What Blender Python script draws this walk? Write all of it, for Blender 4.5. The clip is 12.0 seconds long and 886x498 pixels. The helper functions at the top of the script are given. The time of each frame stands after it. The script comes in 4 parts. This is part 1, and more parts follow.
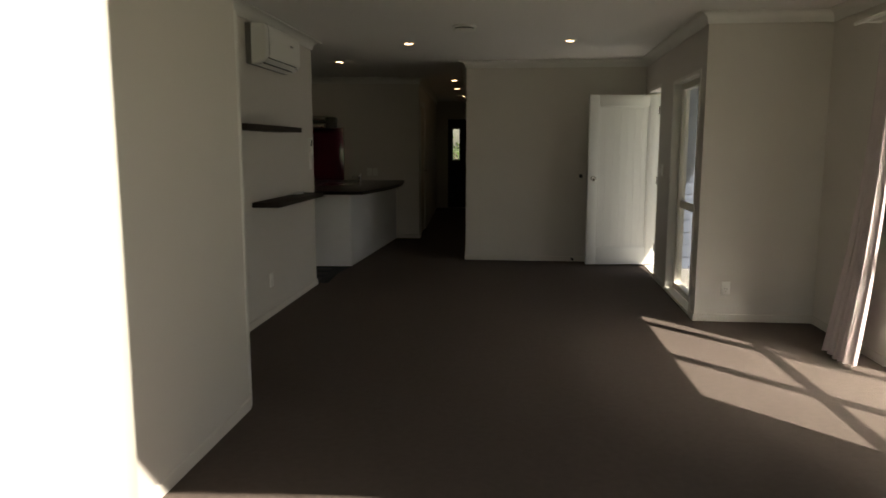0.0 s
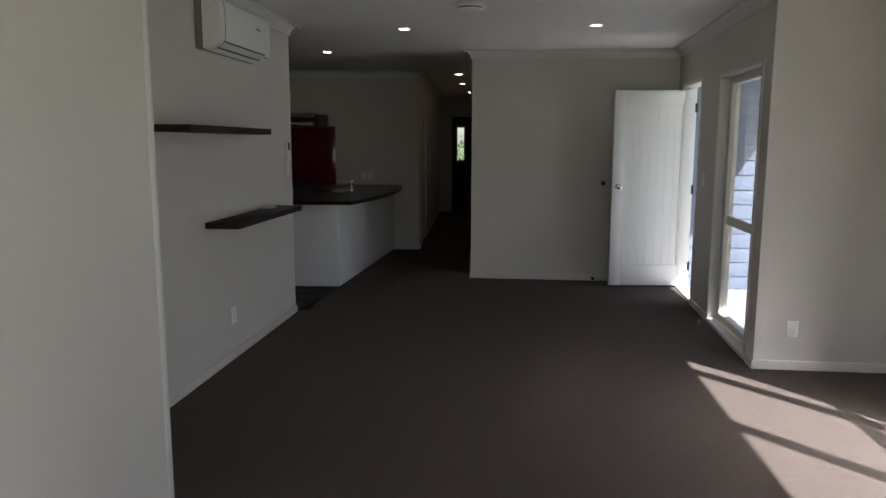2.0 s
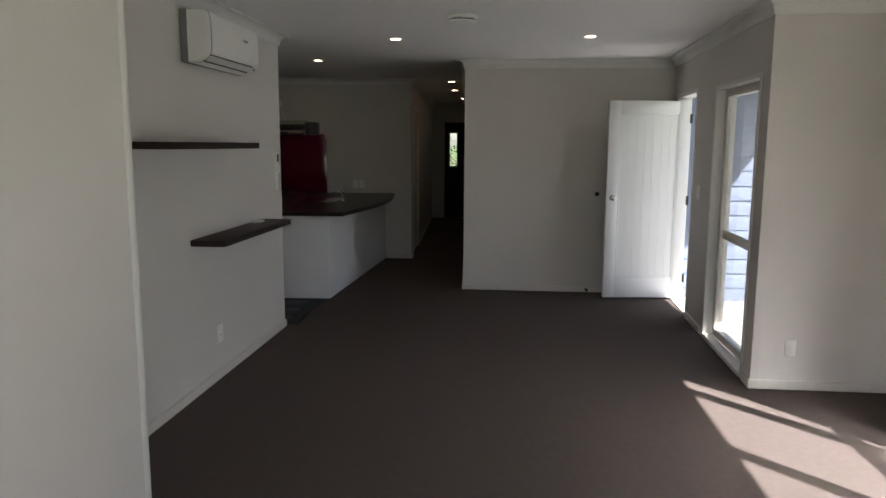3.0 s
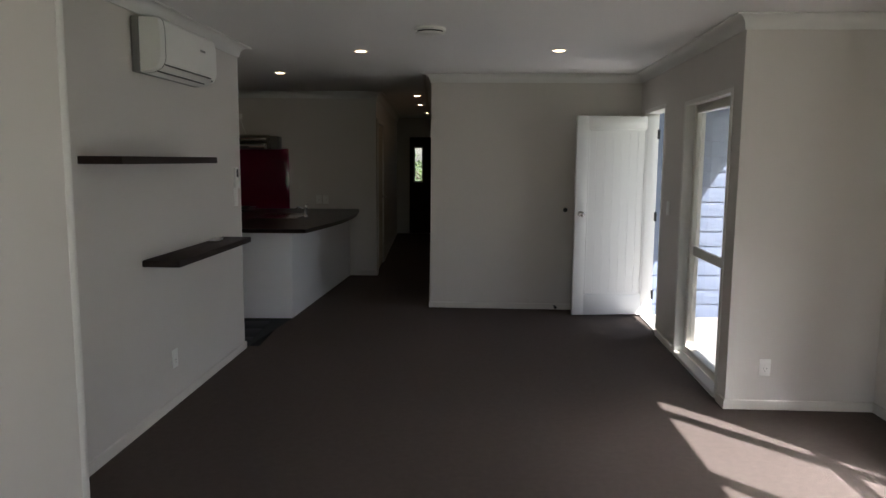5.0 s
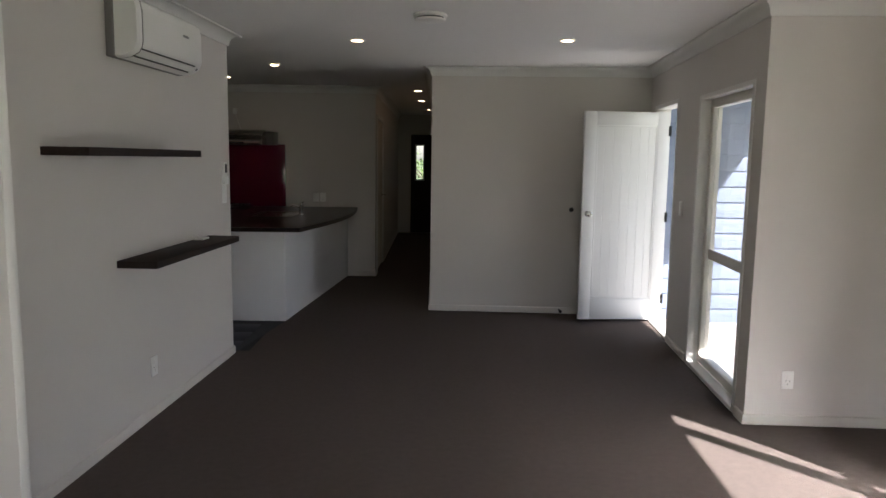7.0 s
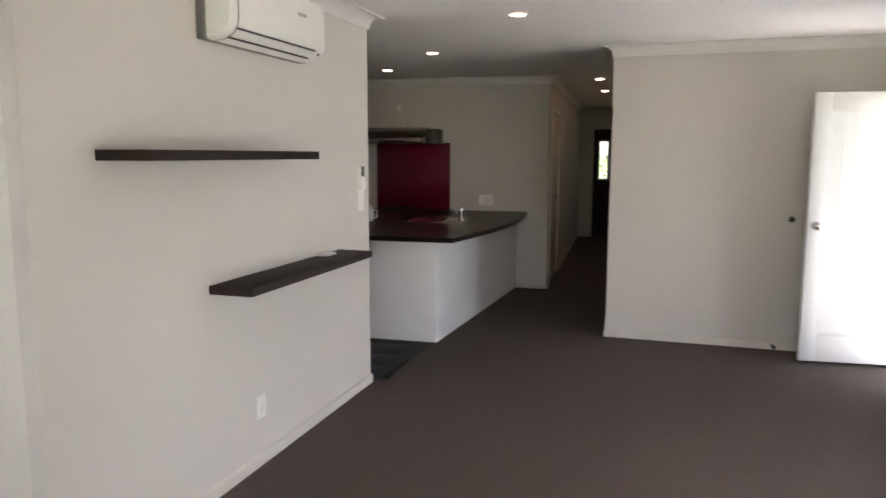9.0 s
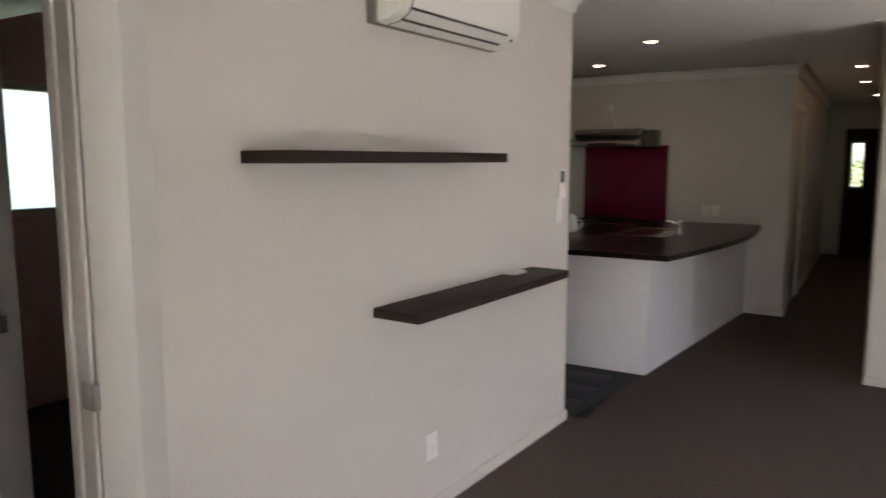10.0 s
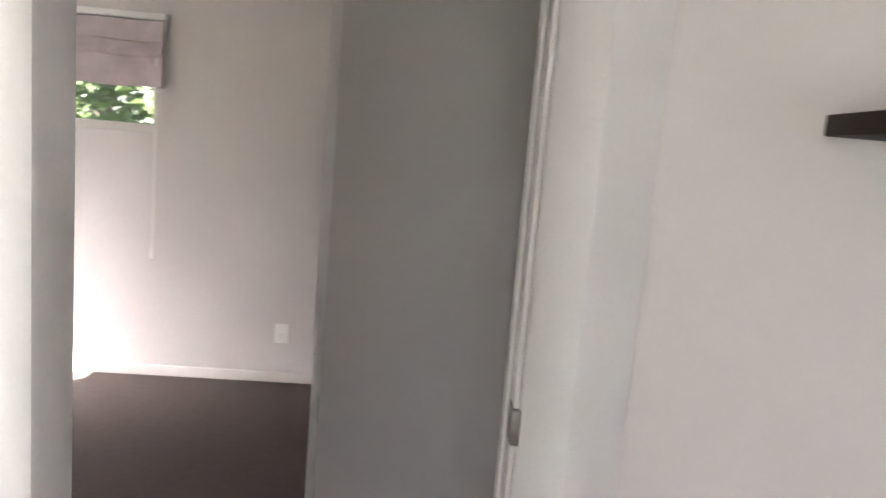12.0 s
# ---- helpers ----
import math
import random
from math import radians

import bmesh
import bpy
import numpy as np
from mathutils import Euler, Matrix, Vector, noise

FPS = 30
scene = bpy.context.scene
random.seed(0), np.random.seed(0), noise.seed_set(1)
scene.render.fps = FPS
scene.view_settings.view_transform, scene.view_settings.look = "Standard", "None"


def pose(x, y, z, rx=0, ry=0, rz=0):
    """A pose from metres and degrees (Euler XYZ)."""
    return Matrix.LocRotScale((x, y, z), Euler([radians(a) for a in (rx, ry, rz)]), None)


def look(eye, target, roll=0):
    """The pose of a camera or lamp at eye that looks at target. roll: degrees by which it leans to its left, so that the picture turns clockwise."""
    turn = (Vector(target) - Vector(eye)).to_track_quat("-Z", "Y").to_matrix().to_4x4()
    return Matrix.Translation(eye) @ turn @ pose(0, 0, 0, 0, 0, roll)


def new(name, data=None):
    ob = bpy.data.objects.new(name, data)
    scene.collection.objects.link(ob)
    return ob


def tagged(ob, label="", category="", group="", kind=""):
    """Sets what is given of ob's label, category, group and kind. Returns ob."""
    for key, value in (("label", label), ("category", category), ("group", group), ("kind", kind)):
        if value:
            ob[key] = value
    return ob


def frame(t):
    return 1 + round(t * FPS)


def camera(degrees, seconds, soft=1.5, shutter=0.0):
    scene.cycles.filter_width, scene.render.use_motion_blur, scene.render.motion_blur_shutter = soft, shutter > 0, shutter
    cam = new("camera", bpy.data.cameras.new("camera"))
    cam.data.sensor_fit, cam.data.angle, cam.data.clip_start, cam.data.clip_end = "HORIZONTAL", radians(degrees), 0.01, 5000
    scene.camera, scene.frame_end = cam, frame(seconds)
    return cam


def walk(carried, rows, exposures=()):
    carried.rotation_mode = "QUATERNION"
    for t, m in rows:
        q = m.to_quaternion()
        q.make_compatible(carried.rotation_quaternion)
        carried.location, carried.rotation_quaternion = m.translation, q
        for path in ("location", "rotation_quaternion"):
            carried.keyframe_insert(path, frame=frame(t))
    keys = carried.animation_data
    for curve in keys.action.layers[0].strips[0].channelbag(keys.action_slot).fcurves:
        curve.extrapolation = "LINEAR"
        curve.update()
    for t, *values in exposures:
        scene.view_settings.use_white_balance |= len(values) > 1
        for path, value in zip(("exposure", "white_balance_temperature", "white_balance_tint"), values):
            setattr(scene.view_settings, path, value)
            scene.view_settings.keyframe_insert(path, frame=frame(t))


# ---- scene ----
cam = camera(64.0, 12.0, shutter=0.4)
PATH = [
    # seconds, x, y, z, yaw, pitch, roll
    (0.0, 1.560, -0.257, 1.388, 2.21, -8.21, 0.02),
    (0.5, 1.454, 0.239, 1.370, -0.34, -9.17, 0.25),
    (1.0, 1.419, 0.555, 1.353, -0.25, -8.65, 0.43),
    (1.5, 1.424, 0.768, 1.372, 0.92, -8.22, 0.46),
    (2.0, 1.546, 0.839, 1.450, 2.58, -8.48, 0.17),
    (2.5, 1.576, 0.893, 1.515, 2.80, -8.63, 0.23),
    (3.0, 1.548, 0.950, 1.534, 2.00, -8.34, 0.31),
    (5.0, 1.520, 1.121, 1.537, -0.91, -7.15, 0.47),
    (5.5, 1.499, 1.114, 1.536, -1.78, -7.14, 0.60),
    (6.0, 1.491, 1.170, 1.537, -2.16, -7.25, 0.71),
    (6.5, 1.519, 1.276, 1.511, -1.63, -7.12, 0.72),
    (8.5, 1.586, 2.110, 1.524, 7.89, -7.88, 0.65),
    (9.0, 1.619, 2.408, 1.527, 14.28, -7.55, 0.14),
    (9.5, 1.552, 2.703, 1.520, 21.65, -7.06, -0.04),
    (10.0, 1.475, 2.979, 1.512, 31.21, -7.09, -0.06),
    (10.5, 1.433, 3.183, 1.493, 43.12, -7.62, 0.39),
    (11.0, 1.400, 3.345, 1.525, 57.00, -9.47, 0.65),
    (11.5, 1.263, 3.568, 1.467, 72.04, -8.72, 1.35),
    (12.0, 1.099, 3.726, 1.425, 85.70, -7.91, 4.74),
]
EXPOSURES = [(0.0, 1.38, 7190, 9), (0.5, 1.43, 7640, 6), (1.0, 1.33, 7540, 6), (1.5, 1.51, 6810, 9), (2.0, 2.01, 5870, 13), (2.5, 2.33, 6030, 14), (3.0, 2.38, 5980, 14),
             (5.0, 2.11, 5980, 14), (5.5, 2.57, 5980, 15), (6.0, 2.94, 6030, 15), (6.5, 2.29, 5980, 15), (8.5, 3.91, 6160, 17), (9.0, 3.86, 6210, 18),
             (9.5, 3.76, 6290, 20), (10.0, 3.51, 6290, 21), (10.5, 3.33, 6240, 23), (11.0, 3.25, 6190, 24), (11.5, 3.79, 6140, 23), (12.0, 3.99, 5980, 21)]
walk(cam, [(t, pose(x, y, z, 0, 0, yaw) @ pose(0, 0, 0, 90 + pitch) @ pose(0, 0, 0, 0, 0, roll)) for t, x, y, z, yaw, pitch, roll in PATH], EXPOSURES)

# ---- daylight ----
SUN_FROM = Vector((0.56, -0.69, 0.83)).normalized()
world = bpy.data.worlds.new("world")
scene.world = world
world.use_nodes = True
sky = world.node_tree.nodes.new("ShaderNodeTexSky")
sky.sky_type, sky.sun_disc = "NISHITA", False
sky.sun_elevation = math.asin(SUN_FROM.z)
sky.sun_rotation = math.atan2(SUN_FROM.x, SUN_FROM.y)
world.node_tree.links.new(sky.outputs[0], world.node_tree.nodes["Background"].inputs["Color"])
world.node_tree.nodes["Background"].inputs["Strength"].default_value = 0.042
sun = new("sun", bpy.data.lights.new("sun", "SUN"))
sun.data.energy, sun.data.angle, sun.data.color = 5.0, radians(0.55), (1.0, 0.95, 0.87)
sun.matrix_world = look((0, 0, 12), Vector((0, 0, 12)) - SUN_FROM)

# ---- materials ----
def material(name, colour, rough=0.6, metal=0.0, spread=0.06, scale=6.0, grain=0.0, grain_scale=200.0, stretch=(1, 1, 1), coat=0.0, spec=0.5, rough_spread=0.08):
    """Two-scale procedural surface: broad tone changes, fine grain and a bump."""
    m = bpy.data.materials.new(name)
    m.use_nodes = True
    t = m.node_tree
    b = t.nodes["Principled BSDF"]
    co = t.nodes.new("ShaderNodeTexCoord")
    mp = t.nodes.new("ShaderNodeMapping")
    mp.inputs["Scale"].default_value = stretch
    t.links.new(co.outputs["Object"], mp.inputs["Vector"])
    n1 = t.nodes.new("ShaderNodeTexNoise")
    n1.inputs["Scale"].default_value, n1.inputs["Detail"].default_value = scale, 5
    n2 = t.nodes.new("ShaderNodeTexNoise")
    n2.inputs["Scale"].default_value, n2.inputs["Detail"].default_value = grain_scale, 3
    for n in (n1, n2):
        t.links.new(mp.outputs[0], n.inputs["Vector"])
    ramp = t.nodes.new("ShaderNodeValToRGB")
    lo = [c * (1 - spread) for c in colour]
    hi = [min(1, c * (1 + spread)) for c in colour]
    ramp.color_ramp.elements[0].position, ramp.color_ramp.elements[0].color = 0.3, (*lo, 1)
    ramp.color_ramp.elements[1].position, ramp.color_ramp.elements[1].color = 0.7, (*hi, 1)
    mixf = t.nodes.new("ShaderNodeMix")
    mixf.inputs["Factor"].default_value = 0.45
    t.links.new(n1.outputs["Fac"], mixf.inputs["A"])
    t.links.new(n2.outputs["Fac"], mixf.inputs["B"])
    t.links.new(mixf.outputs["Result"], ramp.inputs["Fac"])
    t.links.new(ramp.outputs["Color"], b.inputs["Base Color"])
    mr = t.nodes.new("ShaderNodeMapRange")
    mr.inputs["To Min"].default_value, mr.inputs["To Max"].default_value = max(0.02, rough - rough_spread), min(1, rough + rough_spread)
    t.links.new(n1.outputs["Fac"], mr.inputs["Value"])
    t.links.new(mr.outputs["Result"], b.inputs["Roughness"])
    b.inputs["Metallic"].default_value = metal
    b.inputs["Coat Weight"].default_value = coat
    b.inputs["Coat Roughness"].default_value = 0.05
    b.inputs["Specular IOR Level"].default_value = spec
    if grain:
        bump = t.nodes.new("ShaderNodeBump")
        bump.inputs["Strength"].default_value, bump.inputs["Distance"].default_value = grain, 0.004
        t.links.new(n2.outputs["Fac"], bump.inputs["Height"])
        t.links.new(bump.outputs["Normal"], b.inputs["Normal"])
    return m


def glass_material(name, rough=0.0, colour=(1, 1, 1)):
    m = bpy.data.materials.new(name)
    m.use_nodes = True
    b = m.node_tree.nodes["Principled BSDF"]
    b.inputs["Base Color"].default_value = (*colour, 1)
    b.inputs["Transmission Weight"].default_value = 1.0
    b.inputs["Roughness"].default_value = rough
    b.inputs["IOR"].default_value = 1.45
    return m


def glow_material(name, colour, strength):
    m = bpy.data.materials.new(name)
    m.use_nodes = True
    b = m.node_tree.nodes["Principled BSDF"]
    b.inputs["Base Color"].default_value = (*colour, 1)
    b.inputs["Emission Color"].default_value = (*colour, 1)
    b.inputs["Emission Strength"].default_value = strength
    return m


WALL = material("wall_paint", (0.655, 0.617, 0.575), 0.62, spread=0.03, scale=1.3, grain=0.10, grain_scale=260)
WCWALL = material("wc_wall_paint", (0.837, 0.575, 0.492), 0.6, spread=0.03, scale=1.3, grain=0.10, grain_scale=260)
CEIL = material("ceiling_paint", (0.85, 0.84, 0.825), 0.8, spread=0.02, scale=1.0, grain=0.08, grain_scale=220)
SKIRTING = material("skirting_paint", (0.645, 0.607, 0.56), 0.45, spread=0.03, scale=4, grain=0.03, grain_scale=120)
TRIM = material("trim_paint", (0.74, 0.72, 0.68), 0.4, spread=0.03, scale=4, grain=0.03, grain_scale=120)
CORNICE = material("cornice_plaster", (0.76, 0.75, 0.72), 0.7, spread=0.02, scale=3, grain=0.04)
CARPET = material("loop_pile_carpet", (0.103, 0.083, 0.072), 0.98, spread=0.13, scale=26, grain=1.0, grain_scale=330, spec=0.1)
TILE = material("dark_floor_tile", (0.030, 0.031, 0.036), 0.6, spec=0.25, spread=0.15, scale=5, grain=0.05, grain_scale=90)
GROUT = material("tile_grout", (0.03, 0.03, 0.032), 0.9, spread=0.15, scale=20, grain=0.2)
DOOR = material("white_door_enamel", (0.74, 0.74, 0.735), 0.35, spread=0.025, scale=3, grain=0.04, grain_scale=90)
FLUSH = material("flush_door_paint", (0.726, 0.649, 0.563), 0.45, spread=0.03, scale=3, grain=0.03, grain_scale=90)
PANEL = material("white_cabinet_board", (0.76, 0.76, 0.77), 0.45, spread=0.02, scale=4, grain=0.02)
WENGE = material("dark_stained_wood", (0.029, 0.019, 0.0155), 0.6, spec=0.22, spread=0.45, scale=9, grain=0.12, grain_scale=60, stretch=(6, 0.6, 6))
BENCH = material("dark_gloss_laminate", (0.014, 0.008, 0.007), 0.30, spread=0.4, scale=30, grain=0.03, grain_scale=300, spec=0.3)
RED = material("red_back_painted_glass", (0.125, 0.002, 0.026), 0.08, spread=0.05, scale=2, coat=0.8)
STEEL = material("brushed_stainless_steel", (0.50, 0.48, 0.45), 0.22, metal=1.0, spread=0.06, scale=6, grain=0.05, grain_scale=120, stretch=(1, 12, 1))
DULL = material("satin_nickel", (0.30, 0.28, 0.26), 0.45, metal=1.0, spread=0.05)
# steel of the hood body with its shade put into the colour
SHADESTEEL = material("shaded_hood_steel", (0.06, 0.055, 0.05), 0.35, metal=0.6, spread=0.1)
CHROME = material("chrome", (0.75, 0.75, 0.75), 0.12, metal=1.0, spread=0.02)
BLACK = material("black_plastic", (0.012, 0.012, 0.013), 0.4, spread=0.1)
PLASTIC = material("white_plastic", (0.86, 0.85, 0.81), 0.32, spread=0.02, scale=3)
# grey deepened for the shade on the heat pump's back plate; also joints, slots
ACGREY = material("shaded_grey_plastic", (0.20, 0.19, 0.18), 0.5, spread=0.03)
ALLOY = material("cream_powder_coated_aluminium", (0.70, 0.67, 0.60), 0.38, spread=0.03, scale=4)
GLASS = glass_material("window_glass")
FROST = glass_material("frosted_glass", 0.55)
CURTAIN = material("mauve_grey_curtain_fabric", (0.62, 0.54, 0.545), 0.95, spread=0.08, scale=5, grain=0.5, grain_scale=500, spec=0.15)
BLIND = material("patterned_blind_fabric", (0.50, 0.43, 0.43), 0.95, spread=0.25, scale=9, grain=0.4, grain_scale=400, spec=0.15)
BOARD = material("blue_grey_weatherboard_paint", (0.145, 0.175, 0.245), 0.55, spread=0.05, scale=3, grain=0.08, grain_scale=80)
CONCRETE = material("pale_concrete", (0.46, 0.44, 0.41), 0.9, spread=0.15, scale=3, grain=0.4, grain_scale=120)
GRASS = material("mown_grass_ground", (0.07, 0.10, 0.035), 0.95, spread=0.4, scale=1.5, grain=0.8, grain_scale=80)
ROOF = material("painted_soffit", (0.62, 0.62, 0.60), 0.7, spread=0.04)
LEAF = material("green_leaves", (0.075, 0.115, 0.03), 0.5, spread=0.5, scale=3)
BARK = material("rough_bark", (0.12, 0.09, 0.07), 0.9, spread=0.3, scale=8, grain=0.6, grain_scale=60)
PORCELAIN = material("white_porcelain", (0.78, 0.75, 0.73), 0.12, spread=0.01, coat=0.5)
LAMP = glow_material("lamp_glow", (1.0, 0.70, 0.42), 3.0)

# ---- building blocks ----
def box(bm, x0, x1, y0, y1, z0, z1, bevel=0.0, seg=2):
    """A box between two corners, its edges rounded by bevel."""
    v = bmesh.ops.create_cube(bm, size=1.0, matrix=Matrix.Translation(((x0 + x1) / 2, (y0 + y1) / 2, (z0 + z1) / 2)) @ Matrix.Diagonal((abs(x1 - x0), abs(y1 - y0), abs(z1 - z0), 1)))["verts"]
    if bevel:
        edges = list({e for a in v for e in a.link_edges})
        bmesh.ops.bevel(bm, geom=edges, offset=bevel, segments=seg, profile=0.5, affect="EDGES")
    return bm


def boxes(*rows, bevel=0.0):
    bm = bmesh.new()
    for r in rows:
        box(bm, *r, bevel=bevel)
    return bm


def tube(bm, p0, p1, r0, r1=None, sides=20):
    """A capped round bar from p0 to p1."""
    p0, p1 = Vector(p0), Vector(p1)
    q = (p1 - p0).to_track_quat("Z", "Y").to_matrix().to_4x4()
    bmesh.ops.create_cone(bm, cap_ends=True, segments=sides, radius1=r0, radius2=r0 if r1 is None else r1, depth=(p1 - p0).length,
                          matrix=Matrix.Translation((p0 + p1) / 2) @ q)
    return bm


def lathe(bm, profile, m=Matrix(), sides=28, sx=1.0, sy=1.0):
    """A turned solid: rows of (radius, z)."""
    rings = [[bm.verts.new(m @ Vector((r * sx * math.cos(2 * math.pi * i / sides), r * sy * math.sin(2 * math.pi * i / sides), z))) for i in range(sides)] for r, z in profile]
    for a, b in zip(rings, rings[1:]):
        for i in range(sides):
            bm.faces.new((a[i], a[(i + 1) % sides], b[(i + 1) % sides], b[i]))
    bm.faces.new(rings[0][::-1])
    bm.faces.new(rings[-1])
    return bm


def prism(bm, outline, z0, z1):
    """A flat plate with the given outline in plan."""
    lo = [bm.verts.new((x, y, z0)) for x, y in outline]
    hi = [bm.verts.new((x, y, z1)) for x, y in outline]
    n = len(lo)
    bm.faces.new(lo[::-1])
    bm.faces.new(hi)
    for i in range(n):
        bm.faces.new((lo[i], lo[(i + 1) % n], hi[(i + 1) % n], hi[i]))
    return bm


def sweep(bm, profile, p0, p1, out, m0=0.0, m1=0.0):
    """A moulding along p0-p1: profile rows of (distance from the wall, height); m0, m1 mitre the ends."""
    p0, p1, out = Vector((*p0, 0)), Vector((*p1, 0)), Vector((*out, 0))
    way = (p1 - p0).normalized()
    a = [bm.verts.new(p0 + out * d - way * d * m0 + Vector((0, 0, z))) for d, z in profile]
    b = [bm.verts.new(p1 + out * d + way * d * m1 + Vector((0, 0, z))) for d, z in profile]
    n = len(profile)
    for i in range(n):
        bm.faces.new((a[i], a[(i + 1) % n], b[(i + 1) % n], b[i]))
    bm.faces.new(a[::-1])
    bm.faces.new(b)
    return bm


def mesh_of(name, bm, mat, smooth=35):
    bmesh.ops.recalc_face_normals(bm, faces=bm.faces)
    me = bpy.data.meshes.new(name)
    bm.to_mesh(me)
    bm.free()
    me.materials.append(mat)
    if smooth:
        me.shade_smooth()
        me.set_sharp_from_angle(angle=radians(smooth))
    return me


def part(name, bm, mat, parent, label=""):
    ob = new(name, mesh_of(name, bm, mat))
    ob.parent = parent
    return tagged(ob, label)


def thing(name, label, category, group="", at=None):
    """An empty that holds a thing's parts."""
    ob = tagged(new(name), label, category, group)
    ob.empty_display_size = 0.1
    if at is not None:
        ob.matrix_world = at
    return ob


def solid(name, bm, mat, label, category, group="", at=None):
    ob = tagged(new(name, mesh_of(name, bm, mat)), label, category, group)
    if at is not None:
        ob.matrix_world = at
    return ob


def setting(name, bm, mat, label, category):
    return tagged(new(name, mesh_of(name, bm, mat)), label, category, kind="structure")


def wall(name, x0, x1, y0, y1, holes=(), z0=0.0, z1=2.42, mat=None, label="warm greige painted plasterboard wall", along="y"):
    """A wall with thickness; holes are (start, end, bottom, top) along its length and go right through."""
    bm = bmesh.new()
    lo, hi = (y0, y1) if along == "y" else (x0, x1)
    cuts = sorted({lo, hi, *[h[0] for h in holes], *[h[1] for h in holes]})
    for a, b in zip(cuts, cuts[1:]):
        zs = [(z0, z1)]
        for h in holes:
            if h[0] <= a + 1e-6 and h[1] >= b - 1e-6:
                zs = [q for p in zs for q in ((p[0], min(p[1], h[2])), (max(p[0], h[3]), p[1])) if q[1] - q[0] > 1e-6]
        for p, q in zs:
            if along == "y":
                box(bm, x0, x1, a, b, p, q)
            else:
                box(bm, a, b, y0, y1, p, q)
    bmesh.ops.remove_doubles(bm, verts=bm.verts, dist=1e-5)
    return setting(name, bm, mat or WALL, label, "wall")


# ---- the plan ----
H = 2.40
NEAR_X, NEAR_Y = 0.385, 3.335       # end of the wall beside the lobby opening
DOOR_Y = 3.985                     # start of the wall with the shelves
END_Y = 6.79                      # its free end at the kitchen
FAR_Y, HALL_X = 8.456, 1.505       # wall that faces the room, hallway beside it
RIGHT_X, STEP_Y, SIDE_X = 3.478, 5.40, 4.28
STEP_X, CORNER_X, CORNER_Y = 3.368, 3.617, 8.330
BACK_Y = 0.90
KIT_Y, KIT_X = 10.50, 0.785

# the lounge stands at a slight angle to the hallway
SLOPE = 0.0604


def about(x, y, slope=SLOPE):
    """A turn of the lounge's angle about a point of the plan."""
    return Matrix.Translation((x, y, 0)) @ Matrix.Rotation(-math.atan(slope), 4, "Z") @ Matrix.Translation((-x, -y, 0))


def turned(m, *names):
    for n in names:
        bpy.data.objects[n].matrix_world = m @ bpy.data.objects[n].matrix_basis


def plan(m, x, y):
    p = m @ Vector((x, y, 0))
    return p.x, p.y


LEFT, NEAR, FAR = about(0, END_Y), about(NEAR_X, NEAR_Y), about(HALL_X, FAR_Y)
RIGHT, STEP, SIDE = about(RIGHT_X, 6.7, 0.085), about(STEP_X, STEP_Y), about(SIDE_X, STEP_Y - 0.055)
BACK = about(NEAR_X, BACK_Y)
LOBBY, BEDROOM, TOILET = Matrix.Translation((0.16, -0.09, 0)), Matrix.Translation((0.065, -0.34, 0)), Matrix.Translation((0.16, -0.04, 0))
A = math.atan(SLOPE)
EAST, SOUTH = (math.cos(A), -math.sin(A)), (-math.sin(A), -math.cos(A))
WEST, NORTH = (-EAST[0], -EAST[1]), (-SOUTH[0], -SOUTH[1])

# floors
bm = bmesh.new()
prism(bm, [(-3.04, 0.50), (-1.20, 0.50), (-1.20, 0.96), (0.385, 0.86), (4.06, 0.64), (4.34, 5.40), (3.44, 5.45), (3.70, 8.43), (1.58, 8.54), (1.58, 16.1), (0.10, 16.1), (0.10, 6.86), (-3.04, 6.86)], -0.12, 0.0)
setting("floor_carpet", bm, CARPET, "grey-brown cut pile carpet over the lounge and hall", "carpet")
ground = bmesh.new()
box(ground, -600, 600, -600, 600, -0.40, -0.20)
setting("ground", ground, GRASS, "mown lawn around the house", "ground")
setting("pavement", boxes((3.52, 9.5, 5.46, 8.55, -0.20, -0.10), (0.2, 3.4, -0.9, 0.62, -0.20, -0.05), bevel=0.008), CONCRETE, "pale sunlit concrete paving at the entry", "paving")

# ceiling and roof
setting("ceiling", boxes((-3.14, 3.72, 0.40, 16.2, H, H + 0.06), (3.72, SIDE_X + 0.1, 0.40, STEP_Y + 0.1, H, H + 0.06)), CEIL, "white painted plasterboard ceiling", "ceiling")
# out of view; overhang past the entry added to shade door and weatherboards
setting("roof", boxes((-3.6, 5.22, 4.60, 16.6, H + 0.08, H + 0.22), (-3.6, SIDE_X + 0.25, BACK_Y - 0.40, 4.60, H + 0.08, H + 0.22)), ROOF, "painted soffit and roof deck of the house, overhang added to shade the entry", "roof")

# lounge walls
wall("wall_near_left", NEAR_X - 0.08, NEAR_X, BACK_Y - 0.1, NEAR_Y)
wall("wall_shelves", -0.06, 0.0, DOOR_Y, END_Y)
wall("wall_lobby_head", -0.02, 0.07, NEAR_Y - 0.15, DOOR_Y, z0=2.06)
wall("wall_far", HALL_X, CORNER_X + 0.06, FAR_Y, FAR_Y + 0.10, along="x")
wall("wall_right", RIGHT_X, RIGHT_X + 0.13, STEP_Y + 0.08, 8.55, holes=[(5.58, 6.66, 0.0, 1.99), (7.33, 8.12, 0.0, 2.0)])
wall("wall_step", STEP_X, SIDE_X, STEP_Y, STEP_Y + 0.10, along="x")
wall("wall_side", SIDE_X, SIDE_X + 0.12, 0.5, STEP_Y + 0.05, holes=[(1.92, 4.11, 0.0, 2.05)])
